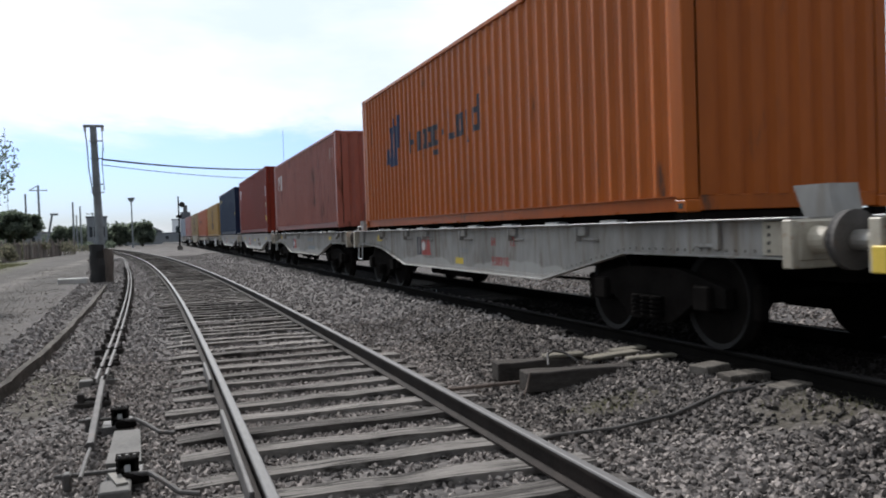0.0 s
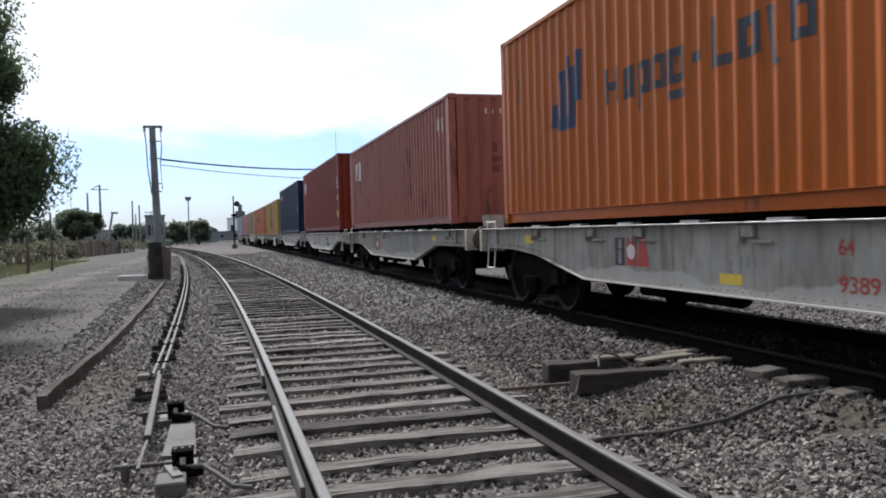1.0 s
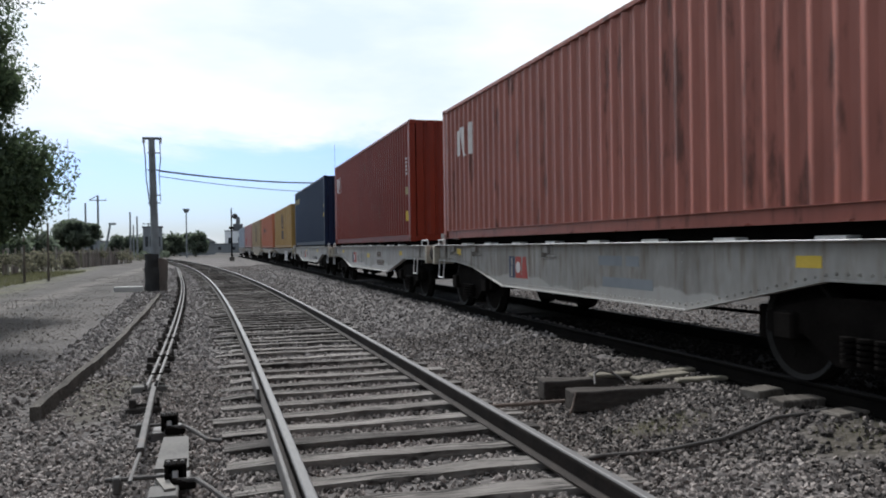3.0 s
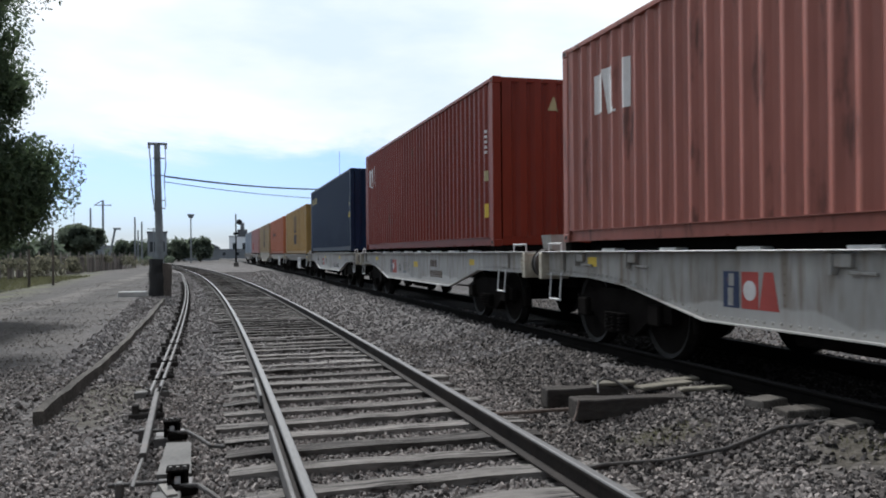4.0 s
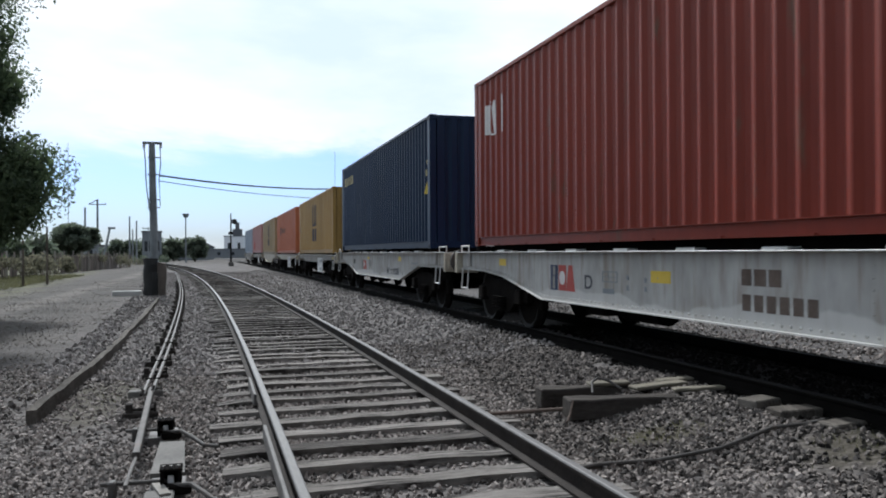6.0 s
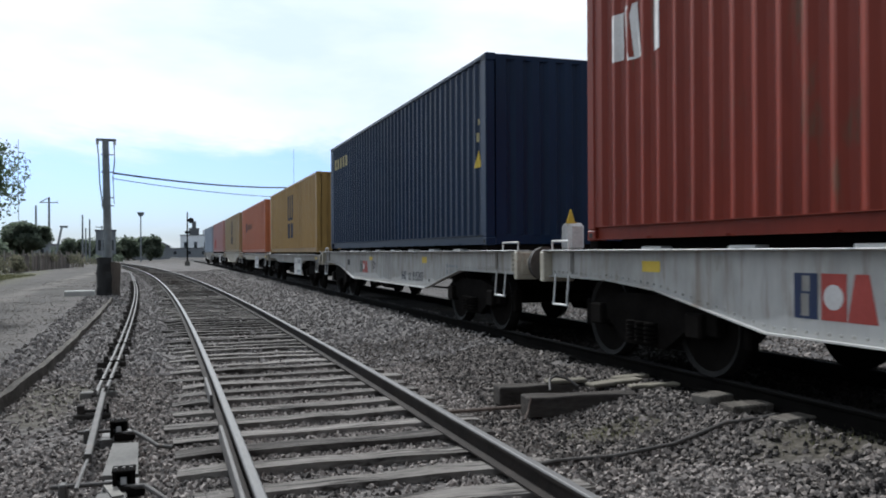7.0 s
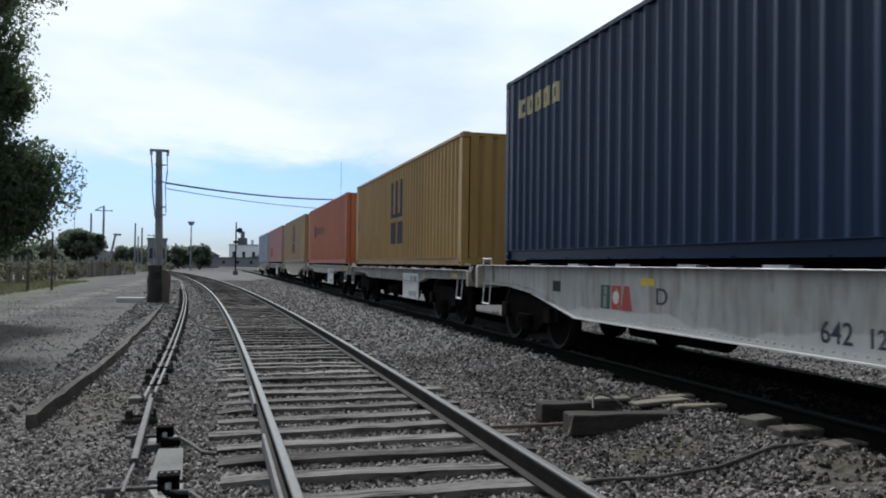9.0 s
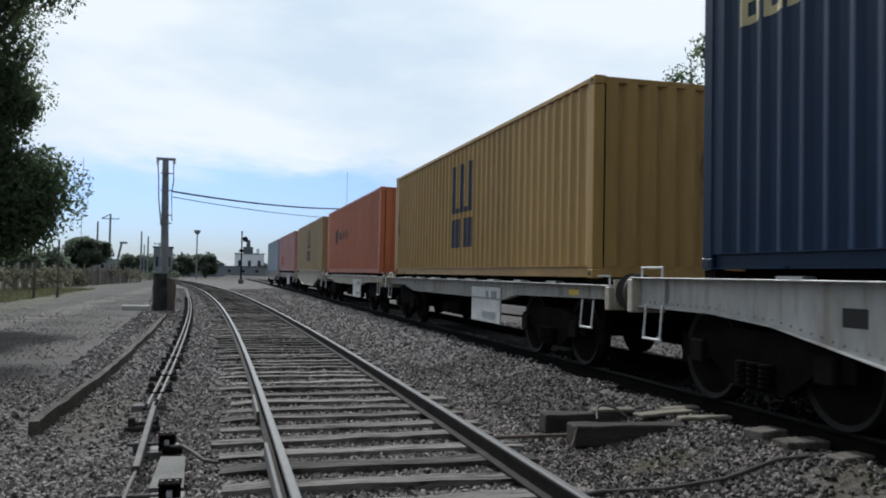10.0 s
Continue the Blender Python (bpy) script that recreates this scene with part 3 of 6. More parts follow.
# ---------------- tracks ----------------
def rail_strip(fx, side, ys, z, top_only):
    """A flat-bottom rail swept along the line; the head is a strip of its own."""
    web = [(-0.065, 0), (0.065, 0), (0.065, 0.012), (0.012, 0.03), (0.010, 0.115), (0.034, 0.128), (0.034, 0.148), (-0.034, 0.148), (-0.034, 0.128), (-0.010, 0.115), (-0.012, 0.03), (-0.065, 0.012)]
    head = [(-0.034, 0.1485), (0.034, 0.1485), (0.030, 0.158), (0.022, 0.162), (-0.022, 0.162), (-0.030, 0.158)]
    prof = head if top_only else web
    verts, faces = [], []
    n = len(prof)
    for y in ys:
        s = slope(fx, y)
        c = 1 / math.hypot(1, s)
        for px, pz in prof:
            off = side * (GAUGE / 2 + 0.035) + px
            verts.append((fx(y) + off * c, y - off * s * c, z + pz))
    for j in range(len(ys) - 1):
        for i in range(n):
            a, b = j * n + i, j * n + (i + 1) % n
            faces.append((a, b, b + n, a + n))
    return verts, faces


def sleeper_mesh(length, width, height, seed, material):
    r = random.Random(seed)
    bm = bmesh.new()
    rows_ = []
    for i in range(9):
        x = -length / 2 + length * i / 8 + r.uniform(-0.05, 0.05)
        lo_, hi_ = -width / 2 + r.uniform(-0.012, 0.016), width / 2 + r.uniform(-0.018, 0.012)
        top = r.uniform(-0.012, 0.005) - (0.03 * r.random() if i in (0, 8) else 0)
        rows_.append([bm.verts.new(p) for p in ((x, lo_, -height), (x, hi_, -height), (x, hi_, top + r.uniform(-0.01, 0)), (x, lo_, top))])
    for a, b in zip(rows_[:-1], rows_[1:]):
        for k in range(4):
            bm.faces.new((a[k], a[(k + 1) % 4], b[(k + 1) % 4], b[k]))
    bm.faces.new(rows_[0][::-1]); bm.faces.new(rows_[-1])
    return mesh_of("sleeper", bm, M[material])


def build_track(name, label, fx, z, y0, y1, gap, side_m="rail_side", head_m="rail_head", wood="sleeper"):
    track = thing(name, label, "track", kind="structure")
    ys = [y0 + 1.0 * i for i in range(int((y1 - y0) / 1.0) + 1)]
    for side in (-1, 1):
        v, f = rail_strip(fx, side, ys, z, False)
        me = soup("rail", v, f, M[side_m]); ob = part("rail", me, None, track, "rusty steel rail with a polished head")
        v, f = rail_strip(fx, side, ys, z, True)
        part("rail_head", soup("rail_head", v, f, M[head_m]), None, ob, "bright polished running surface")
    kinds = [sleeper_mesh(2.62, 0.235, 0.14, i, wood) for i in range(7)]
    r = random.Random(name)
    y, k = y0, 0
    while y < y1 and k < 290:
        ob = part("sleeper", kinds[r.randrange(7)], None, track)
        ob.matrix_basis = pose(fx(y) + r.uniform(-0.07, 0.07), y, z + r.uniform(-0.012, 0.004), r.uniform(-0.8, 0.8), r.uniform(-0.5, 0.5), -math.degrees(math.atan(slope(fx, y))) + r.uniform(-1.3, 1.3))
        y += gap * r.uniform(0.93, 1.07); k += 1
    return track


NEAR_Z, TRAIN_Z = 0.033, 0.208
build_track("track_near", "curving railway track with weathered wooden sleepers in grey ballast", near_x, NEAR_Z, -12.0, 150, 0.56)
# rails darkened for the train's shade, sleepers in the dark timber
build_track("track_train", "railway track on a low ballast bank under the freight train", train_x, TRAIN_Z, -40, 128, 0.62, "shade_steel", "shade_head", "timber")

# ---------------- containers ----------------
CL, CW = 12.192, 2.438
BEND = ((0.000, 0.0), (0.007, 0.0011), (0.016, 0.0040), (0.028, 0.0092), (0.038, 0.0150))     # rolled edge of a rib, curving back


def corrugation(length, margin, flat=0.022, slant=0.096, deep=0.036, valley=0.090, bend=BEND):
    """Stations along a wall and how far each lies behind the outer plane."""
    pitch = flat + slant + valley + 0.070
    out_, y = [(margin, 0.0)], margin + 0.05
    while y + pitch < length - margin:
        out_ += [(y, 0.0)] + [(y + flat + a, d) for a, d in bend] + [(y + flat + slant, deep), (y + flat + slant + valley, deep)]
        y += pitch
    return out_ + [(y, 0.0), (length - margin, 0.0)]


SIDE = corrugation(CL, 0.15)
ENDW = corrugation(CW, 0.17, flat=0.120, slant=0.028, deep=0.050, valley=0.060, bend=((0.0, 0.0),))


def depth_at(profile, y):
    for (a, da), (b, db) in zip(profile[:-1], profile[1:]):
        if a <= y <= b:
            return da + (db - da) * (y - a) / max(1e-6, b - a)
    return 0.0


def wall_bm(profile, z0, z1, place):
    bm = bmesh.new()
    rows_ = []
    for th in (0.0, 0.004):
        lo = [bm.verts.new(place(y, d + th, z0)) for y, d in profile]
        hi = [bm.verts.new(place(y, d + th, z1)) for y, d in profile]
        rows_.append((lo, hi))
        for i in range(len(profile) - 1):
            bm.faces.new((lo[i], lo[i + 1], hi[i + 1], hi[i]))
    return bm


def mark_bm(bm, profile, y0, y1, z0, z1, place, lift=0.004, skew=0.0):
    """A painted patch that follows the ribs of the wall."""
    st = [y0] + [y for y, _ in profile if y0 < y < y1] + [y1]
    lo = [bm.verts.new(place(y, depth_at(profile, y) - lift, z0)) for y in st]
    hi = [bm.verts.new(place(y + skew, depth_at(profile, y + skew) - lift, z1)) for y in st]
    for i in range(len(st) - 1):
        bm.faces.new((lo[i], lo[i + 1], hi[i + 1], hi[i]))


NEARSIDE = lambda y, d, z: (-CW / 2 + 0.012 + d, y, z)
FARSIDE = lambda y, d, z: (CW / 2 - 0.012 - d, y, z)
FRONT = lambda x, d, z: (x - CW / 2, 0.012 + d, z)
BACK = lambda x, d, z: (x - CW / 2, CL - 0.012 - d, z)


def container(label, h, material):
    """A forty-foot box; its base corner line is at the origin, its front end at y = 0."""
    c = thing("shipping_container", label, "container", "containers of the freight train")
    for wl_, pl, name in ((SIDE, NEARSIDE, "side_wall"), (SIDE, FARSIDE, "side_wall"), (ENDW, FRONT, "end_wall"), (ENDW, BACK, "end_wall")):
        part(name, wall_bm(wl_, 0.155, h - 0.06, pl), material, c)
    for sx_ in (-1, 1):
        bm = bmesh.new()
        x = sx_ * (CW / 2 - 0.03)
        box(bm, x - 0.03, x + 0.03, 0.17, CL - 0.17, h - 0.075, h - 0.012, 0.006)
        part("top_rail", bm, material, c)
        bm = bmesh.new()
        xi, xo = x - sx_ * 0.020, x + sx_ * 0.026     # a channel: web set back between two lips
        prism(bm, [(xo, 0.158), (xi, 0.158), (xi, 0.012), (xo, 0.012), (xo, 0.020), (xi + sx_ * 0.006, 0.020), (xi + sx_ * 0.006, 0.150), (xo, 0.150)], "y", 0.17, CL - 0.17)
        for i in range(9):
            yy = 1.2 + i * 1.22
            box(bm, x - 0.036 * (sx_ < 0) - 0.004, x + 0.036 * (sx_ > 0) + 0.004, yy, yy + 0.05, 0.016, 0.03)
        part("bottom_rail", bm, material, c)
        for y0 in (0.0, CL - 0.16):
            bm = bmesh.new()
            x0 = sx_ * CW / 2 - (0.15 if sx_ > 0 else 0)
            box(bm, x0, x0 + 0.15, y0 + 0.004, y0 + 0.156, 0.115, h - 0.115, 0.012)
            part("corner_post", bm, material, c)
            for z0 in (0.0, h - 0.118):
                bm = bmesh.new()
                xa = sx_ * CW / 2 - (0.162 if sx_ > 0 else 0)
                box(bm, xa, xa + 0.162, y0 - 0.006, y0 + 0.166, z0, z0 + 0.118, 0.012)
                cast = part("corner_casting", bm, material, c)
                # the shade inside the hole, drawn as a flat black piece
                bm = bmesh.new()
                xo = sx_ * CW / 2
                box(bm, xo - 0.004, xo + 0.004, y0 + 0.045, y0 + 0.115, z0 + 0.034, z0 + 0.084, 0.0)
                part("casting_hole", bm, M["black"], cast)
    for y0 in (0.02, CL - 0.09):
        bm = bmesh.new(); box(bm, -CW / 2 + 0.16, CW / 2 - 0.16, y0, y0 + 0.07, h - 0.085, h - 0.008, 0.006); part("top_end_rail", bm, material, c)
        bm = bmesh.new(); box(bm, -CW / 2 + 0.16, CW / 2 - 0.16, y0, y0 + 0.07, 0.014, 0.16, 0.006); part("bottom_end_rail", bm, material, c)
    bm = bmesh.new()
    prof = corrugation(CL, 0.17)
    lo = [bm.verts.new((-CW / 2 + 0.05, y, h - 0.02 - d * 0.5)) for y, d in prof]
    hi = [bm.verts.new((CW / 2 - 0.05, y, h - 0.02 - d * 0.5)) for y, d in prof]
    for i in range(len(prof) - 1):
        bm.faces.new((lo[i], lo[i + 1], hi[i + 1], hi[i]))
    part("roof_sheet", bm, material, c)
    bm = bmesh.new()
    box(bm, -CW / 2 + 0.06, CW / 2 - 0.06, 0.1, CL - 0.1, 0.13, 0.16)
    for i in range(30):
        yy = 0.3 + i * 0.39
        box(bm, -CW / 2 + 0.06, CW / 2 - 0.06, yy, yy + 0.05, 0.03, 0.13)
    part("underframe", bm, M["dark_steel"], c)
    return c


def marks(c, name, rects, material, profile=SIDE, place=NEARSIDE, label=""):
    """Painted patches, each a part of its own."""
    for r in rects:
        bm = bmesh.new()
        mark_bm(bm, profile, *r[:4], place, skew=r[4] if len(r) > 4 else 0.0)
        part(name, bm, M[material], c, label)


def hollow(y0, y1, z0, z1, w=0.06):
    """The four bars of an open frame."""
    return [(y0, y0 + w, z0, z1), (y1 - w, y1, z0, z1), (y0 + w, y1 - w, z0, z0 + w), (y0 + w, y1 - w, z1 - w, z1)]


def sticker(c, y, z, w, h, material, profile=SIDE, place=NEARSIDE):
    """A triangular warning sticker on a wall."""
    bm = bmesh.new()
    for i in range(6):
        k = w / 2 * (1 - i / 6)
        mark_bm(bm, profile, y - k, y + k, z + h * i / 6, z + h * (i + 1) / 6, place)
    part("warning_sticker", bm, M[material], c, "triangular warning sticker")


HC, STD = 2.896, 2.591
# containers: front end along the train at the start of the clip, height, base height, paint
BOXES = []
def add_box(u, h, z, paint_name, label):
    c = container(label, h, M[paint_name])
    BOXES.append((c, u, z))
    return c


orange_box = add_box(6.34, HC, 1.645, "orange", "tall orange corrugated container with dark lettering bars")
brown_box = add_box(21.63, STD, 1.69, "brown_red", "faded brown-red corrugated container with white emblem")
red_box = add_box(36.72, HC, 1.67, "red", "red corrugated container with a white emblem")
blue_box = add_box(52.02, HC, 1.65, "blue", "dark blue corrugated container with yellow wordmark bars")
yellow_box = add_box(66.65, STD, 1.55, "yellow", "ochre yellow corrugated container with black mark bars")
# boxes far back, with haze put into their paint
orange2_box = add_box(81.1, STD, 1.56, "orange_red", "orange-red container behind a yellow one, its paint paled for haze")
yellow2_box = add_box(95.6, STD, 1.60, "hazed_yellow", "yellow container far back in the train, its paint dulled for haze")
pink_box = add_box(110.6, STD, 1.62, "pink", "pink container far back in the train, its paint paled for haze")
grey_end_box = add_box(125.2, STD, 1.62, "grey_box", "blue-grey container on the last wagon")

# markings, as plain shapes in their colours
marks(orange_box, "emblem_bar", [(9.52, 10.06, 1.22, 2.02, -0.06), (9.32, 9.515, 1.55, 2.20, -0.03), (10.065, 10.24, 1.28, 1.60, -0.05), (9.62, 9.74, 2.02, 2.17)], "ink_blue", label="blue emblem bar")
WORD = ([(8.52, 8.62, 1.36, 1.78), (8.28, 8.38, 1.36, 1.78), (8.38, 8.52, 1.52, 1.62)] + hollow(7.93, 8.20, 1.36, 1.72, 0.09) + hollow(7.60, 7.86, 1.36, 1.72, 0.09) + [(7.78, 7.86, 1.20, 1.36)]
        + hollow(7.28, 7.54, 1.36, 1.72, 0.09) + hollow(6.90, 7.20, 1.36, 1.72, 0.09) + [(6.90, 7.20, 1.20, 1.29), (6.60, 6.80, 1.50, 1.60), (6.36, 6.46, 1.38, 1.86), (6.12, 6.36, 1.38, 1.48)]
        + hollow(5.72, 6.02, 1.38, 1.74, 0.09) + [(5.46, 5.58, 1.24, 1.76, 0.08)] + hollow(5.06, 5.36, 1.38, 1.74, 0.09) + [(5.06, 5.15, 1.74, 1.92)])
marks(orange_box, "wordmark_bar", WORD, "ink_dark", label="dark wordmark bar")
marks(brown_box, "emblem_bar", [(11.04, 11.28, 1.58, 2.06), (10.72, 10.95, 1.54, 2.10, 0.10), (10.38, 10.52, 1.54, 2.12)], "ink_white", label="white slanted emblem block")
marks(red_box, "emblem_bar", [(11.46, 11.68, 1.90, 2.40), (11.10, 11.34, 1.86, 2.44, 0.10), (10.76, 10.90, 1.86, 2.46)], "ink_white", label="white slanted emblem block")
marks(red_box, "label_sticker", [(0.37, 0.50, 0.50, 0.74)], "ink_yellow")
marks(red_box, "warning_sticker", [(0.38, 0.54, 1.14, 1.32)], "ink_cream")
marks(red_box, "lettering_bar", [(0.42, 0.48, 1.62 + 0.09 * i, 1.67 + 0.09 * i) for i in range(5)], "ink_white", label="white number bar")
marks(red_box, "label_sticker", [(1.80, 2.02, 0.56, 0.88)], "ink_yellow", ENDW, FRONT)
sticker(red_box, 1.12, 2.34, 0.20, 0.24, "ink_cream", ENDW, FRONT)
marks(red_box, "number_bar", [(1.95, 1.99, 1.15 + 0.098 * i, 1.21 + 0.098 * i) for i in range(11)], "ink_white", ENDW, FRONT, label="white number bar")
marks(blue_box, "number_bar", [(1.97 + 0.03 * (i < 6), 2.01 + 0.03 * (i < 6), 1.10 + 0.108 * i, 1.165 + 0.108 * i) for i in range(12)], "ink_white", ENDW, FRONT, label="white number bar")
marks(blue_box, "wordmark_bar", [r_ for y_ in (11.36, 11.04, 10.74, 10.44, 10.12) for r_ in hollow(y_, y_ + 0.26, 2.22, 2.50, 0.075)], "ink_cream", label="yellow wordmark bar")
sticker(blue_box, 0.40, 1.20, 0.20, 0.26, "ink_yellow")
marks(blue_box, "sticker", [(0.38, 0.45, 1.60, 1.74), (0.36, 0.42, 1.86, 1.95)], "ink_cream")
marks(brown_box, "lettering_bar", [(0.60, 0.68, 1.9, 2.2), (0.76, 0.84, 1.8, 2.2), (0.92, 0.98, 1.95, 2.2)], "ink_white")
marks(brown_box, "number_bar", [(x_, x_ + 0.032, 2.20, 2.30) for x_ in (0.77, 0.93, 1.08, 1.23, 1.56, 1.67, 1.84, 1.94, 2.10, 2.20)], "ink_white", ENDW, FRONT, label="white number bar")
marks(brown_box, "stain", [(0.90, 1.10, 1.22, 1.34), (0.88, 1.06, 1.02, 1.16), (0.92, 1.02, 1.44, 1.62), (0.80, 0.90, 0.62, 0.70)], "stain_brown", ENDW, FRONT, label="dark worn stain")
BLOCKS = [(6.36, 6.70, 1.30, 2.20), (5.80, 6.16, 1.30, 2.20), (5.26, 5.58, 1.30, 2.20), (5.26, 6.70, 1.24, 1.34), (6.02, 6.70, 0.55, 1.12), (5.20, 5.84, 0.55, 1.12)]
for b_ in (yellow_box, yellow2_box):
    marks(b_, "emblem_bar", BLOCKS, "ink_dark", label="black emblem block")
marks(orange2_box, "emblem_bar", [(9.1, 9.5, 1.15, 1.75), (9.6, 9.9, 1.2, 1.7)], "ink_dark")
marks(orange2_box, "wordmark_bar", [(8.5, 8.8, 1.3, 1.6), (8.0, 8.3, 1.3, 1.6), (7.5, 7.8, 1.3, 1.6), (6.9, 7.2, 1.3, 1.6), (6.4, 6.7, 1.3, 1.6)], "rust")
marks(pink_box, "emblem_bar", [(8.5, 10.0, 0.4, 1.1)], "ink_red")

# ---------------- wagons ----------------
WAGONS = []
RAIL_TOP = TRAIN_Z + 0.162
SILL = -1.10          # outer face of the near side sill
WHEEL_R = 0.46


def lettering(text, size, bold=0.0015):
    cu = bpy.data.curves.new("lettering", "FONT")
    cu.body, cu.size, cu.offset, cu.extrude = text, size, bold, 0.0015
    tmp = new("lettering", cu)
    dg = bpy.context.evaluated_depsgraph_get()
    me = bpy.data.meshes.new_from_object(tmp.evaluated_get(dg))
    bpy.data.objects.remove(tmp)
    return me


TEXT_TURN = Matrix(((0, 0, -1, 0), (-1, 0, 0, 0), (0, 1, 0, 0), (0, 0, 0, 1)))
def write_on(w, text, y, z, size, material, stretch=1.0, bold=0.0015):
    """Text on the near sill; y is its first letter's edge, it reads towards the front of the train."""
    me = lettering(text, size, bold)
    me.materials.append(M[material])
    ob = part("lettering", me, None, w, "painted wagon number")
    ob.matrix_basis = Matrix.Translation((SILL - 0.004, y, z)) @ TEXT_TURN @ Matrix.Diagonal((stretch, 1, 1, 1))
    return ob


def patch(w, name, rects, material, label="", lift=0.0):
    """Painted patches on the near sill, each a part of its own."""
    for r in rects:
        sk = r[4] if len(r) > 4 else 0.0
        bm = bmesh.new()
        prism(bm, [(r[0], r[2]), (r[1], r[2]), (r[1] + sk, r[3]), (r[0] + sk, r[3])], "x", SILL - 0.004 - lift, SILL + 0.001 - lift)
        part(name, bm, M[material], w, label)


def wheelset_meshes():
    bm = bmesh.new()
    tube(bm, (-0.98, 0, 0), (0.98, 0, 0), 0.07, seg=12)
    for s in (-1, 1):
        tube(bm, (s * 0.80, 0, 0), (s * 0.835, 0, 0), WHEEL_R + 0.028, seg=32)
        tube(bm, (s * 0.836, 0, 0), (s * 0.925, 0, 0), WHEEL_R - 0.05, WHEEL_R - 0.05, seg=32)
        tube(bm, (s * 0.92, 0, 0), (s * 0.955, 0, 0), 0.13, seg=16)
        for k in range(3):
            a = k * 2.0944
            tube(bm, (s * 0.925, 0.26 * math.cos(a), 0.26 * math.sin(a)), (s * 0.93, 0.26 * math.cos(a), 0.26 * math.sin(a)), 0.06, seg=8)
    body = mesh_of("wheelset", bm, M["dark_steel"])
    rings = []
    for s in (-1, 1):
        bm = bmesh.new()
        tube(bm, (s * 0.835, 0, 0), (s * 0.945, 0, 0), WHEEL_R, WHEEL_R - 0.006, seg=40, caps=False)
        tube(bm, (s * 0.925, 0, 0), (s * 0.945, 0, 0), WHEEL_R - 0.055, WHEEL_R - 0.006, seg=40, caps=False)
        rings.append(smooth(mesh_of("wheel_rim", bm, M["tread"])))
    return body, rings


WHEEL_BODY, WHEEL_RIMS = wheelset_meshes()


def bogie_meshes():
    bm = bmesh.new()
    box(bm, -0.95, 0.95, -0.16, 0.16, 0.46, 0.68, 0.02)
    box(bm, -0.75, 0.75, -0.55, -0.47, 0.42, 0.50); box(bm, -0.75, 0.75, 0.47, 0.55, 0.42, 0.50)
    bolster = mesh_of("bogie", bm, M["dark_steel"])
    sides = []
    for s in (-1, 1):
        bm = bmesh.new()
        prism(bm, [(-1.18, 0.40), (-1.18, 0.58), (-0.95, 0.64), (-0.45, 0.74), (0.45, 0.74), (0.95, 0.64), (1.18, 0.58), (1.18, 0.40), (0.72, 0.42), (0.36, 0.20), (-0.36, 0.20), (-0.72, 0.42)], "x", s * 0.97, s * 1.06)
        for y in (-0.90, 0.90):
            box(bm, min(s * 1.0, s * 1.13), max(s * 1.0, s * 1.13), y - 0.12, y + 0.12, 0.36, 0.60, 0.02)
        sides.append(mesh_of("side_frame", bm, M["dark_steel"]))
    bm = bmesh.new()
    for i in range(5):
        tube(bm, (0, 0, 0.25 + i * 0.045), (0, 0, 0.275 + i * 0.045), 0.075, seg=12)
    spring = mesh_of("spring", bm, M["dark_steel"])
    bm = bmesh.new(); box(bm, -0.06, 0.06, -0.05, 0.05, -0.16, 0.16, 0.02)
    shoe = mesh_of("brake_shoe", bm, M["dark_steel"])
    return bolster, sides, spring, shoe


BOLSTER, SIDE_FRAMES, SPRING, BRAKE_SHOE = bogie_meshes()


def ladder_bm(y0, y1, ztop, zlow, x):
    bm = bmesh.new()
    for y in (y0, y1):
        tube(bm, (x, y, ztop), (x - 0.02, y + 0.02, zlow), 0.013, seg=8)
    tube(bm, (x - 0.02, y0 - 0.01, zlow), (x - 0.02, y1 + 0.03, zlow), 0.014, seg=8)
    return bm


def hoop_bm(p, q, h, r=0.016):
    bm = bmesh.new()
    p, q = Vector(p), Vector(q)
    up = Vector((0, 0, h))
    tube(bm, p, p + up, r, seg=8); tube(bm, q, q + up, r, seg=8); tube(bm, p + up - (q - p).normalized() * r, q + up + (q - p).normalized() * r, r, seg=8)
    return bm


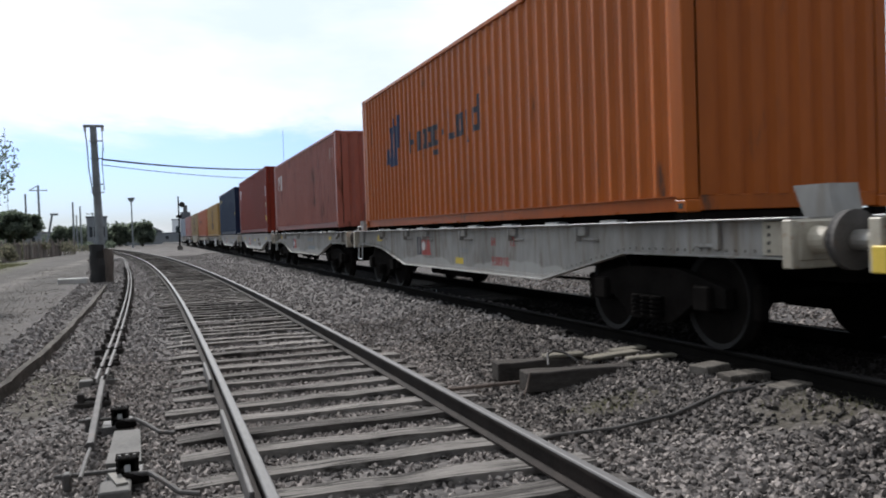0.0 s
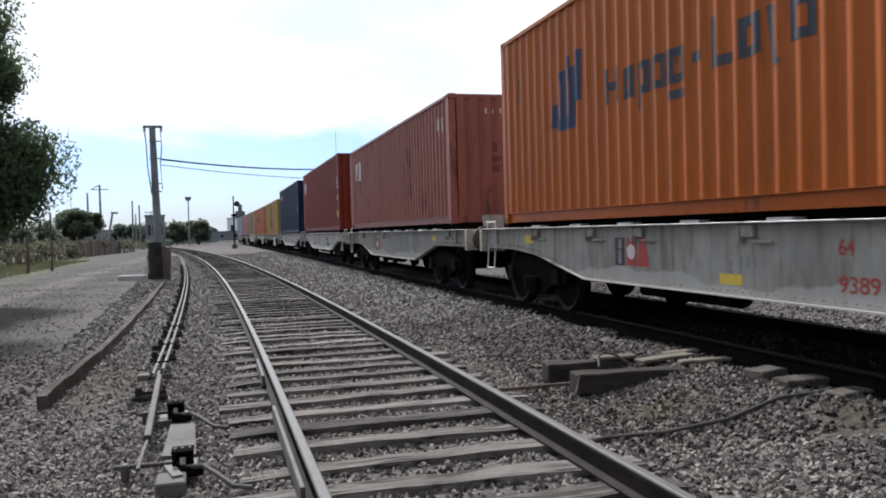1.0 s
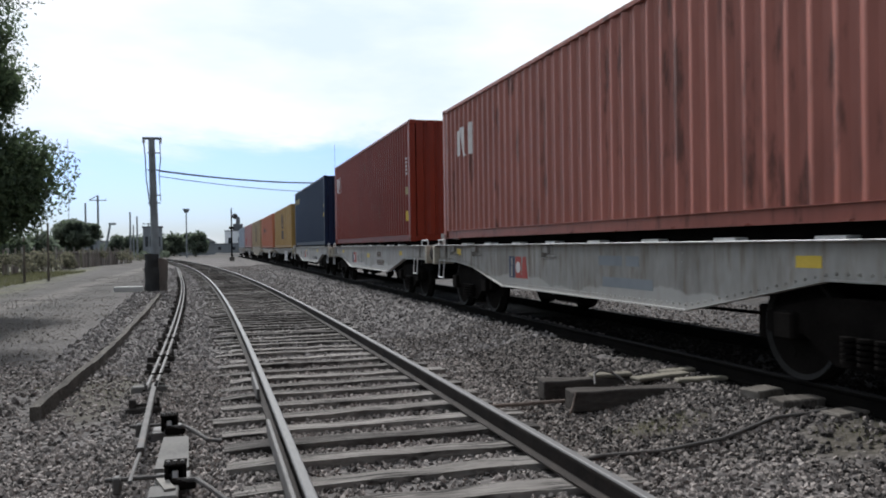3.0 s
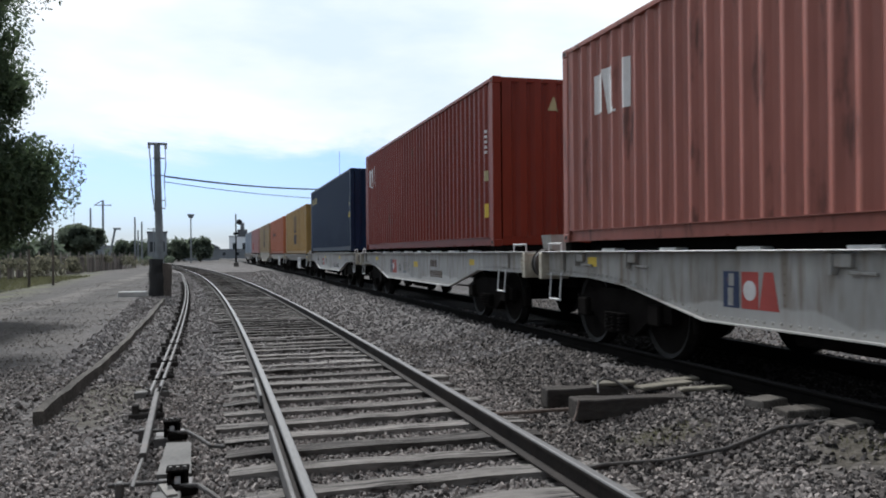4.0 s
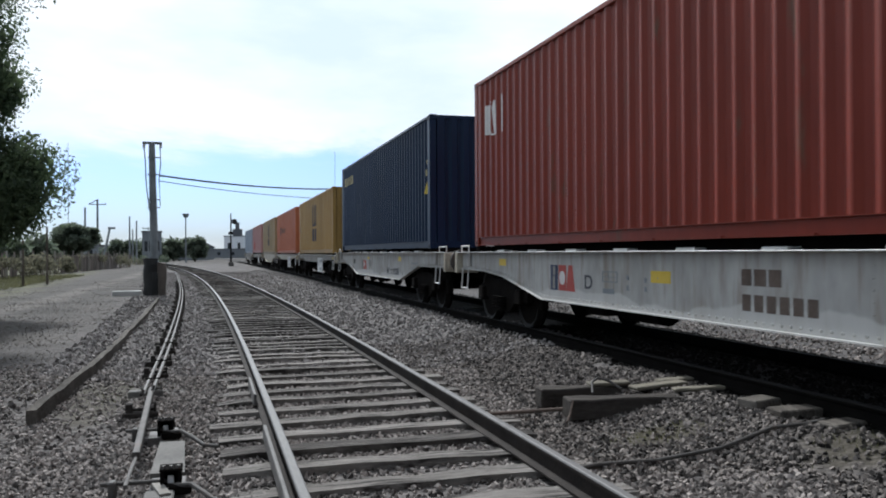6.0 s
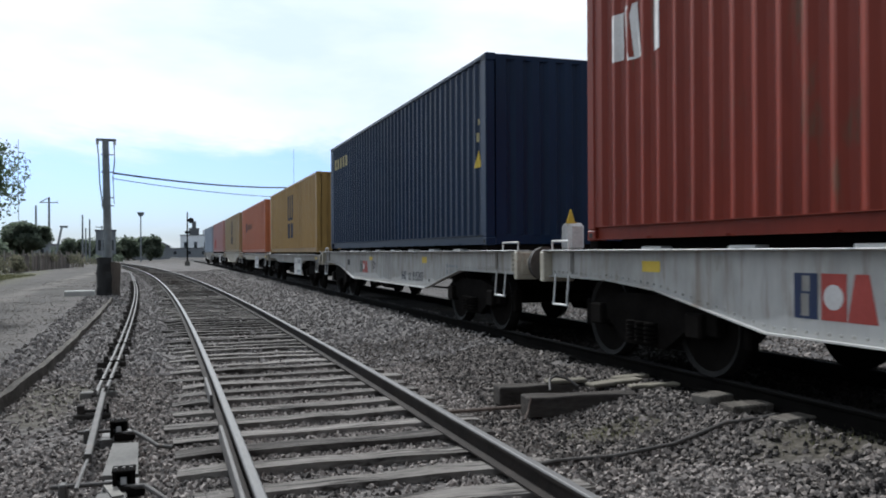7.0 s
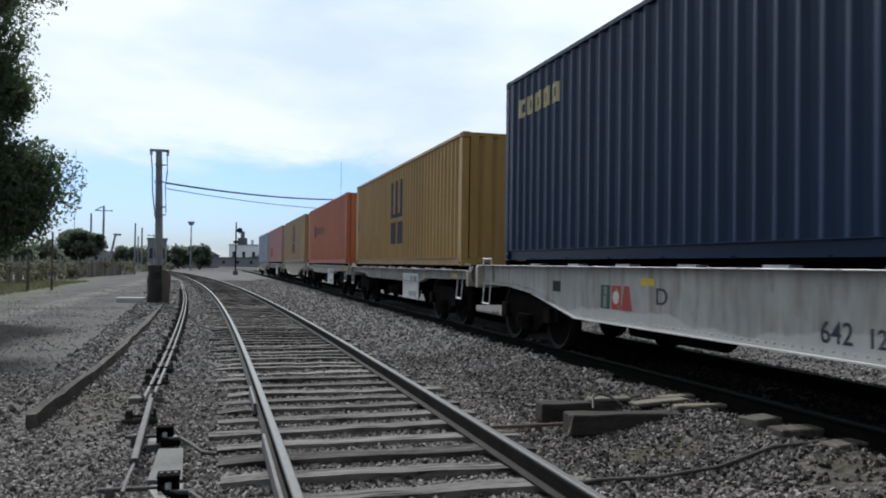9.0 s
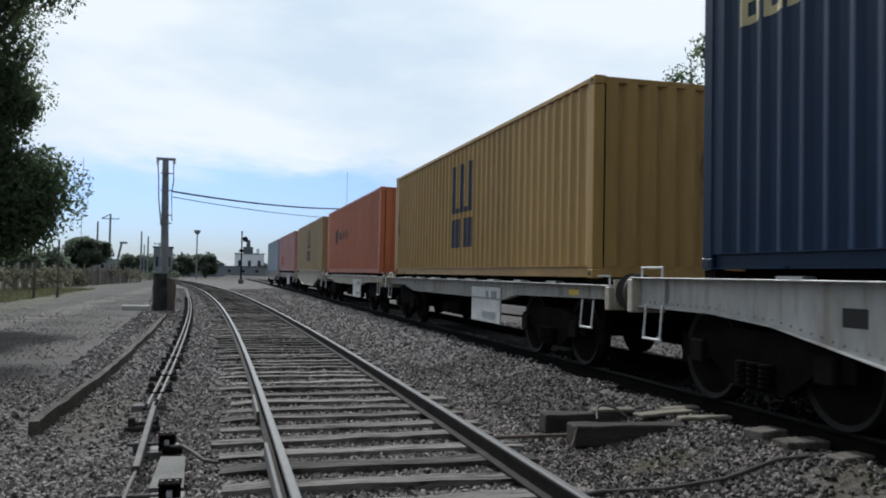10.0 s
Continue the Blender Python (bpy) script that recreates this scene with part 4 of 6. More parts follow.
def wagon(u0, u1, label, box_u=None, box_z=None, plate=False, paint_name="wagon", hooks=(), box_kind=0, front_step=True, step_at=0.52):
    w = thing("container_wagon", label, "freight wagon", "wagons of the freight train")
    L = u1 - u0
    w["run"] = L
    sets = []
    WAGONS.append((w, u0, sets))
    mp_ = M[paint_name]
    top = 1.20 if not plate else 1.10
    if plate:
        outline = [(0, top), (0, 0.94), (3.4, 0.90), (4.0, 0.80), (L - 3.2, 0.80), (L - 2.2, 0.93), (L, 0.94), (L, top)]
    else:
        outline = [(0, top), (0, 0.88), (2.5, 0.885), (4.5, 0.510), (L - 4.05, 0.515), (L - 2.45, 0.80), (L - 1.5, 0.87), (L, 0.88), (L, top)]
    for s in (-1, 1):
        bm = bmesh.new()
        x = s * abs(SILL)
        prism(bm, [(y, z if z < top else z - 0.012) for y, z in outline], "x", x - 0.014 * (s > 0), x + 0.014 * (s < 0))
        sill = part("side_sill", bm, mp_, w, "grey-white painted side sill, streaked with grime")
        low = outline[1:-1]
        bm = bmesh.new()
        for (ya, za), (yb, zb) in zip(low[:-1], low[1:]):
            prism(bm, [(ya, za - 0.014), (yb, zb - 0.014), (yb, zb), (ya, za)], "x", x - 0.05, x + 0.05)
        part("bottom_flange", bm, mp_, sill)
        # rivet heads along the lower edge and in upright rows
        if s < 0:
            bm = bmesh.new()
            for (ya, za), (yb, zb) in zip(low[:-1], low[1:]):
                n_ = int((yb - ya) / 0.115)
                for i in range(n_):
                    f_ = (i + 0.5) / n_
                    tube(bm, (x + 0.002, ya + (yb - ya) * f_, za + (zb - za) * f_ + 0.045), (x - 0.016, ya + (yb - ya) * f_, za + (zb - za) * f_ + 0.045), 0.017, 0.010, seg=6)
            for yy in (4.6, 7.6, L - 5.2):
                for i in range(5):
                    tube(bm, (x + 0.002, yy, 0.72 + i * 0.09), (x - 0.009, yy, 0.72 + i * 0.09), 0.011, 0.006, seg=6)
            if not plate:
                tagged(part("rivets", bm, mp_, sill), kind="stuff")
            else:
                bm.free()
    bm = bmesh.new()
    box(bm, -1.21, -1.02, 0.02, L - 0.02, top - 0.012, top, 0.003)
    part("deck_edge", bm, M["white_steel"], w, "worn pale deck edge plate")
    bm = bmesh.new()
    box(bm, 1.02, 1.21, 0.02, L - 0.02, top - 0.012, top, 0.003)
    part("deck_edge", bm, M["white_steel"], w)
    for y0, y1 in ((0.0, 1.3), (L - 1.3, L)):
        bm = bmesh.new(); box(bm, -1.018, 1.018, y0, y1, top - 0.02, top - 0.004); part("deck_plate", bm, mp_, w)
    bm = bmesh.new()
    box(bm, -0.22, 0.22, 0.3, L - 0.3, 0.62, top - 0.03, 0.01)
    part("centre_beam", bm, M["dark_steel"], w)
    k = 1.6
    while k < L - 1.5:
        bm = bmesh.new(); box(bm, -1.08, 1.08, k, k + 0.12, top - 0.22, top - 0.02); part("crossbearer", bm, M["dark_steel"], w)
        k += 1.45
    for e, y in ((-1, 0.0), (1, L)):
        bm = bmesh.new()
        box(bm, -1.092, 1.092, min(y, y - e * 0.10), max(y, y - e * 0.10), 0.85, top - 0.014, 0.008)
        for x in (-1.0, 1.0):
            box(bm, x - 0.22, x + 0.22, min(y - e * 0.09, y + e * 0.02), max(y - e * 0.09, y + e * 0.02), 0.80, top - 0.02, 0.01)
        part("headstock", bm, M["wagon_cream"], w, "stained cream-painted steel end beam")
        for x in (-0.98, 0.98):
            bm = bmesh.new()
            tube(bm, (x, y, 1.02), (x, y + e * 0.17, 1.02), 0.115, 0.095, seg=16)
            box(bm, x - 0.17, x + 0.17, min(y - e * 0.02, y + e * 0.03), max(y - e * 0.02, y + e * 0.03), 0.86, 1.17, 0.01)
            bf = part("buffer", bm, M["wagon_cream"], w, "stained cream buffer housing")
            bm = bmesh.new(); tube(bm, (x, y + e * 0.17, 1.02), (x, y + e * 0.34, 1.02), 0.075, seg=16); part("plunger", bm, M["plunger"], bf, "greased bright plunger")
            bm = bmesh.new(); tube(bm, (x, y + e * 0.34, 1.02), (x, y + e * 0.375, 1.02), 0.225, 0.215, seg=28); part("buffer_head", bm, M["bar_steel"], bf, "round dark steel buffer head")
        bm = bmesh.new()
        for i in range(3):
            tube(bm, (0, y + e * (0.02 + 0.14 * i), 0.97 - 0.05 * i), (0, y + e * (0.17 + 0.14 * i), 0.94 - 0.05 * i), 0.035, seg=8)
        part("coupling", bm, M["dark_steel"], w)
        bm = bmesh.new()
        chain(bm, [(0.5 - 0.14 * e, y + e * 0.05, 0.86), (0.5 - 0.14 * e, y + e * 0.2, 0.66), (0.45 - 0.14 * e, y + e * 0.36, 0.62)], 0.025)
        part("brake_hose", bm, M["rubber"], w)
    # bolted panel and bracket at the front end of the near sill
    if not plate:
        bm = bmesh.new(); box(bm, SILL - 0.022, SILL - 0.001, 0.03, 0.42, 0.895, top - 0.03, 0.004)
        pan = part("end_panel", bm, M["wagon_cream"], w, "stained cream end panel with bolt holes")
        # bolt holes as black discs that stand for their shaded insides
        for i in range(4):
            bm = bmesh.new(); tube(bm, (SILL - 0.024, 0.34, 0.93 + 0.065 * i), (SILL - 0.020, 0.34, 0.93 + 0.065 * i), 0.018, seg=8); part("bolt_hole", bm, M["black"], pan)
        bm = bmesh.new(); box(bm, SILL - 0.05, SILL - 0.001, 0.95, 1.02, 0.93, top - 0.02, 0.006); box(bm, SILL - 0.045, SILL - 0.001, 1.02, 1.30, 0.955, 0.985, 0.004)
        part("bracket", bm, mp_, w)
        bm = bmesh.new(); box(bm, SILL - 0.05, SILL - 0.001, L - 0.68, L - 0.60, 0.94, top - 0.02, 0.006); part("bracket", bm, mp_, w)
    # steps and grab hoops at the ends
    if front_step:
        part("step", ladder_bm(step_at, step_at + 0.33, 0.90, 0.55, -1.16), M["white_steel"], w, "pale bent-rod step")
    part("step", ladder_bm(L - 0.66, L - 0.31, 0.90, 0.53, -1.16), M["white_steel"], w, "pale bent-rod step")
    if front_step:
        part("grab_hoop", hoop_bm((-1.14, 0.12, top), (-1.14, 0.66, top), 0.11, 0.012), M["white_steel"], w)
    part("grab_hoop", hoop_bm((-1.14, L - 0.62, top), (-1.14, L - 0.18, top), 0.11, 0.012), M["white_steel"], w)
    # hand-brake box on the deck end
    if box_kind == 1:
        bm = bmesh.new()
        prism(bm, [(0.04, top - 0.01), (0.36, top - 0.01), (0.48, top + 0.26), (0.10, top + 0.26)], "x", -0.74, -0.44)
        part("brake_box", bm, M["wagon"], w, "pale slanted sheet-metal box")
    elif box_kind == 2:
        bm = bmesh.new()
        box(bm, -0.62, -0.32, L - 0.24, L + 0.02, top - 0.012, top + 0.34, 0.05)
        part("brake_box", bm, M["white_steel"], w, "pale rounded sheet-metal box")
        bm = bmesh.new()
        prism(bm, [(-0.56, top + 0.33), (-0.40, top + 0.33), (-0.48, top + 0.50)], "y", L - 0.16, L - 0.13)
        part("end_marker", bm, M["ink_yellow"], w, "small yellow triangle marker")
    # pedestals under the container's corners and along its length
    if box_u is not None:
        b0 = box_u - u0
        hgt = box_z - RAIL_TOP
        for y in (b0 + 0.02, b0 + CL - 0.20):
            for x in (-1.20, 1.02):
                bm = bmesh.new(); box(bm, x, x + 0.18, y, y + 0.18, top - 0.002, hgt - 0.001, 0.006); part("pedestal", bm, M["dark_steel"], w)
        bm = bmesh.new(); box(bm, -0.98, 0.98, b0 + 0.35, b0 + CL - 0.35, top - 0.03, hgt - 0.002 + 0.03); part("load_bearer", bm, M["dark_steel"], w)
        for y in (b0 + 0.03, b0 + CL - 0.21):
            bm = bmesh.new(); box(bm, -1.01, 1.01, y, y + 0.18, top - 0.01, hgt - 0.003, 0.006); part("cross_bearer", bm, M["dark_steel"], w)
        for i in range(8):
            y = b0 + 1.3 + i * 1.36
            bm = bmesh.new(); box(bm, -1.17, -1.03, y, y + 0.34, top - 0.002, top + 0.030, 0.006); part("deck_lug", bm, M["white_steel"], w)
    for y in hooks:
        bm = bmesh.new()
        box(bm, SILL - 0.075, SILL, y, y + 0.05, 1.00, 1.17, 0.006)
        box(bm, SILL - 0.055, SILL, y - 0.18, y, 1.06, 1.17, 0.006)
        tube(bm, (SILL - 0.03, y - 0.14, 1.02), (SILL - 0.03, y - 0.42, 1.015), 0.014, seg=6)
        part("stake_pocket", bm, mp_, w, "stake pocket with a rusty pin")
    # brake gear below the belly
    bm = bmesh.new()
    tube(bm, (-0.72, L / 2 + 0.6, 0.50), (-0.72, L / 2 + 1.5, 0.50), 0.17, seg=16)
    part("air_tank", bm, M["dark_steel"], w)
    bm = bmesh.new()
    box(bm, -0.90, -0.55, L - 5.6, L - 5.05, 0.36, 0.60, 0.03)
    part("brake_cylinder", bm, M["dark_steel"], w)
    bm = bmesh.new()
    chain(bm, [(-0.6, 3.2, 0.50), (-0.6, L / 2, 0.46), (-0.6, L - 3.2, 0.50)], 0.02)
    part("brake_rod", bm, M["dark_steel"], w)
    # running gear
    for yc in (2.15, L - 2.15):
        bg_ = part("bogie", BOLSTER, None, w); bg_.location.y = yc
        for s in (0, 1):
            part("side_frame", SIDE_FRAMES[s], None, bg_)
        for s in (-1, 1):
            for dy in (-0.17, 0.0, 0.17):
                sp = part("spring", SPRING, None, bg_); sp.location = (s * 1.09, dy, 0)
            for dy in (-1.42, 1.42):
                sh = part("brake_shoe", BRAKE_SHOE, None, bg_); sh.location = (s * 0.88, dy, 0.46)
        for dy in (-0.90, 0.90):
            ws = part("wheelset", WHEEL_BODY, None, w, "dark wheelset with worn rims, underframe shade put into the colour")
            ws.location = (0, yc + dy, WHEEL_R)
            for me in WHEEL_RIMS:
                part("wheel_rim", me, None, ws)
            sets.append((ws, yc + dy))
    if plate:
        bm = bmesh.new(); box(bm, SILL - 0.03, SILL - 0.005, 4.22, 5.85, 0.36, 0.98, 0.004)
        pl = part("hanging_plate", bm, M["white_steel"], w, "white square number plate board")
        patch(w, "lettering_bar", [(4.45, 5.2, 0.45, 0.55), (4.5, 5.1, 0.42, 0.44), (4.4, 4.7, 0.78, 0.92), (4.85, 5.0, 0.78, 0.92)], "far_wall", lift=0.03)
        patch(w, "yellow_patch", [(1.1, 1.42, 0.945, 1.02)], "ink_yellow")
    return w


LBL = "grey-white flat container wagon with a fish-bellied riveted side sill"
lead = wagon(-10.25, 4.30, "white flat wagon with yellow end ahead of the orange container")
w_orange = wagon(5.05, 19.84, LBL + " and red numbers", 6.34, 1.645, hooks=(7.40, 9.38, 10.60, 12.45, 5.45, 3.48), box_kind=1, front_step=False)
w_brown = wagon(20.67, 34.70, LBL, 21.63, 1.69, box_kind=1, hooks=(1.6, 8.2, 11.5, 12.9), front_step=False)
w_red = wagon(35.30, 50.15, LBL + " and bold emblem", 36.72, 1.67, box_kind=1, paint_name="wagon_white", step_at=1.0)
tagged(w_orange, "grey-white container wagon with stake pockets and red numbers")
tagged(w_red, "grey-white riveted container wagon with a bold emblem")
w_blue = wagon(50.91, 65.7, "grey-white riveted container wagon with black painted numbers", 52.02, 1.65, paint_name="wagon_white")
w_yellow = wagon(66.2, 80.1, "white container wagon with a hanging square plate", 66.65, 1.55, plate=True)
w_or2 = wagon(80.7, 94.6, "cream container wagon with a hanging square plate", 81.1, 1.56, plate=True, paint_name="wagon_cream")
w_ye2 = wagon(95.2, 109.4, "dull cream fish-bellied container wagon", 95.6, 1.60, paint_name="wagon_cream")
w_pink = wagon(110.2, 124.2, "white container wagon far back in the train", 110.6, 1.62, plate=True)
w_last = wagon(124.9, 138.8, "last container wagon of the train", 125.2, 1.62)
# hand-brake box on the middle of the blue container's wagon end
bm = bmesh.new()
box(bm, -0.18, 0.09, 0.46, 0.74, 1.188, 1.60, 0.05)
part("brake_box", bm, M["white_steel"], w_blue, "pale rounded sheet-metal box")
bm = bmesh.new(); prism(bm, [(-0.19, 1.59), (-0.05, 1.59), (-0.12, 1.80)], "y", 0.50, 0.54)
part("end_marker", bm, M["ink_yellow"], w_blue, "small yellow triangle marker")
bm = bmesh.new(); box(bm, -1.235, 1.235, 14.40, 14.535, 0.80, 0.99, 0.01)
part("end_stripe", bm, M["ink_yellow"], lead, "yellow band along the end beam")

# markings of the sills (emblems as plain blocks)
def emblem(w, y, z0, z1, left="ink_blue", right="ink_red"):
    """Plain shapes: a dark block, a red block with a pale round centre, a red wedge."""
    h = z1 - z0
    patch(w, "emblem_block", [(y - 0.24, y, z0, z1)], left)
    patch(w, "emblem_notch", [(y - 0.155, y - 0.075, z0 + 0.02, z0 + h * 0.55), (y - 0.165, y - 0.085, z0 + h * 0.6, z1 - 0.02)], "wagon", lift=0.003)
    patch(w, "emblem_block", [(y - 0.52, y - 0.28, z0, z1)], right)
    bm = bmesh.new(); tube(bm, (SILL - 0.008, y - 0.40, z0 + h / 2), (SILL - 0.002, y - 0.40, z0 + h / 2), h * 0.27, seg=20)
    part("emblem_disc", bm, M["ink_white"], w)
    bm = bmesh.new(); prism(bm, [(y - 0.80, z0), (y - 0.53, z0), (y - 0.60, z1), (y - 0.72, z1)], "x", SILL - 0.004, SILL + 0.001)
    part("emblem_wedge", bm, M[right], w)


emblem(w_orange, 9.92, 0.72, 1.05, "ink_dark")
emblem(w_brown, 9.70, 0.66, 1.00)
emblem(w_red, 10.51, 0.66, 1.01)
emblem(w_blue, 10.05, 0.68, 0.97, "ink_green")
write_on(w_orange, "64", 6.24, 0.92, 0.185, "ink_red", 0.95)
write_on(w_orange, "12", 5.55, 0.92, 0.185, "ink_red", 0.95)
write_on(w_orange, "938910", 6.24, 0.63, 0.185, "ink_red", 1.15)
write_on(w_blue, "642", 6.20, 0.62, 0.25, "ink_dark", 0.95)
write_on(w_blue, "12", 5.71, 0.62, 0.21, "ink_dark", 0.95)
write_on(w_blue, "815365", 5.38, 0.62, 0.25, "ink_dark", 0.93)
write_on(w_red, "D", 9.43, 0.72, 0.25, "ink_dark", 1.35)
write_on(w_blue, "D", 8.74, 0.79, 0.26, "ink_dark", 1.35)
patch(w_orange, "yellow_patch", [(7.45, 7.80, 0.61, 0.71)], "ink_yellow")
patch(w_orange, "yellow_patch", [(12.55, 12.92, 0.96, 1.09)], "ink_yellow")
patch(w_orange, "lettering_bar", [(7.45, 7.47, 0.78, 0.88), (7.35, 7.37, 0.78, 0.88), (7.25, 7.27, 0.78, 0.88), (7.62, 7.64, 0.72, 0.76), (7.62, 7.64, 0.80, 0.84)], "far_wall")
patch(w_brown, "yellow_patch", [(12.40, 12.65, 1.00, 1.12)], "ink_yellow")
patch(w_brown, "yellow_patch", [(2.6, 2.9, 0.97, 1.07)], "ink_yellow")
patch(w_brown, "lettering_bar", [(5.9, 6.5, 0.92, 1.04), (5.5, 5.8, 0.92, 1.04), (5.2, 6.4, 0.66, 0.78)], "far_wall", "faded number bar")
patch(w_red, "yellow_patch", [(12.35, 12.67, 0.97, 1.08)], "ink_yellow")
patch(w_red, "yellow_patch", [(7.35, 7.75, 0.85, 0.98)], "ink_yellow")
patch(w_red, "yellow_patch", [(2.89, 3.19, 0.95, 1.06)], "ink_yellow")
patch(w_red, "lettering_bar", [(5.61, 5.77, 0.88, 1.03), (5.81, 5.97, 0.88, 1.03), (6.01, 6.15, 0.88, 1.03)] + [(5.17 + 0.17 * i, 5.29 + 0.17 * i, 0.65, 0.80) for i in range(6)], "rust", "dark red number bar")
patch(w_red, "table_frame", [(8.53, 8.91, 0.942, 0.953), (8.53, 8.91, 0.82, 0.831), (8.53, 8.91, 0.88, 0.888), (8.53, 8.541, 0.82, 0.95), (8.75, 8.758, 0.82, 0.95), (8.899, 8.91, 0.82, 0.95), (8.61, 8.90, 0.68, 0.74)], "far_wall")
patch(w_red, "lettering_bar", [(8.25, 8.30, 0.86, 0.92), (8.25, 8.30, 0.74, 0.80), (7.85, 7.89, 0.84, 0.90), (7.85, 7.89, 0.74, 0.80)], "far_wall")
patch(w_blue, "yellow_patch", [(8.76, 9.06, 0.99, 1.07)], "ink_yellow")
patch(w_blue, "yellow_patch", [(4.45, 4.75, 0.97, 1.09)], "ink_yellow")
# sill holes: the shade within is a flat black patch
patch(w_blue, "sill_hole", [(11.30, 11.56, 0.84, 0.99)], "black")
patch(w_blue, "sill_hole", [(4.28, 4.34, 0.62, 0.68)], "black")
patch(w_blue, "lettering_bar", [(3.24, 3.30, 0.90, 0.97), (3.24, 3.30, 0.80, 0.87), (2.75, 2.81, 0.90, 0.97), (2.75, 2.81, 0.80, 0.87), (2.86, 3.16, 0.92, 0.95), (2.86, 3.1, 0.82, 0.85)], "far_wall")


# ---------------- beside the tracks: point rods, timbers, cables ----------------
def rod_x(y):
    return near_x(y) - 2.015 + 0.16 * step(9.0, 5.0, y) + 0.35 * step(45, 75, y)


def sweep(fx, off, ys, r, z, name, material, parent, label=""):
    bm = bmesh.new()
    chain(bm, [(fx(y) + off, y, z) for y in ys], r, seg=6)
    return part(name, bm, material, parent, label)


rods = thing("point_rodding", "pair of weathered steel point rods on low roller stools", "point rodding")
sweep(rod_x, -0.042, [9.0 + 1.5 * i for i in range(42)], 0.021, 0.115, "rod", M["rod"], rods)
sweep(rod_x, 0.042, [9.1 + 1.5 * i for i in range(42)], 0.021, 0.115, "rod", M["rod"], rods)
bm = bmesh.new()
prism(bm, [(-0.026, 0.075), (0.026, 0.075), (0.026, 0.135), (0.018, 0.142), (-0.018, 0.142), (-0.026, 0.135)], "y", 0, 3.0)
ob = part("thick_rod", bm, M["bar_steel"], rods, "flat worn steel drive bar")
ob.matrix_basis = pose(-0.515, 6.28, 0, 0, 0, 1.75)
bm = bmesh.new(); chain(bm, [(-0.515, 6.32, 0.10), (-0.52, 5.95, 0.098), (-0.52, 5.55, 0.09)], 0.014, seg=8); part("end_rod", bm, M["rod"], rods)
for dx, y in ((-0.045, 8.95), (0.045, 9.22)):
    bm = bmesh.new(); box(bm, rod_x(y) + dx - 0.012, rod_x(y) + dx + 0.012, y - 0.16, y + 0.16, 0.134, 0.150, 0.003); part("joint_lug", bm, M["dark_steel"], rods, "dark bolted rod joint")
for y in (9.97, 11.6, 13.9):
    bm = bmesh.new(); box(bm, rod_x(y) - 0.085, rod_x(y) + 0.085, y - 0.014, y + 0.014, 0.128, 0.145, 0.003); part("strap", bm, M["dark_steel"], rods, "dark strap across both rods")
for i in range(30):
    y = 8.36 + 1.29 * i
    x = rod_x(y)
    pale = i == 1
    bm = bmesh.new()
    box(bm, x - (0.24 if i % 2 else 0.19), x + 0.13, y - 0.07, y + 0.07, -0.04, 0.055, 0.012)
    if not pale:
        box(bm, x - 0.16, x - 0.10, y - 0.05, y + 0.05, 0.05, 0.135, 0.006)
    tube(bm, (x - 0.11, y, 0.075), (x + 0.11, y, 0.075), 0.016, seg=8)
    box(bm, x + 0.095, x + 0.115, y - 0.03, y + 0.03, 0.04, 0.14)
    part("roller_stool", bm, M["concrete"] if pale else M["timber"], rods)

crank = thing("point_crank", "rusty point crank with brackets on a concrete base", "point crank")
bm = bmesh.new(); prism(bm, [(-0.40, 5.98), (-0.17, 5.95), (-0.20, 6.95), (-0.39, 6.97)], "z", -0.04, 0.055); part("base_slab", bm, M["concrete"], crank, "pale worn concrete slab")
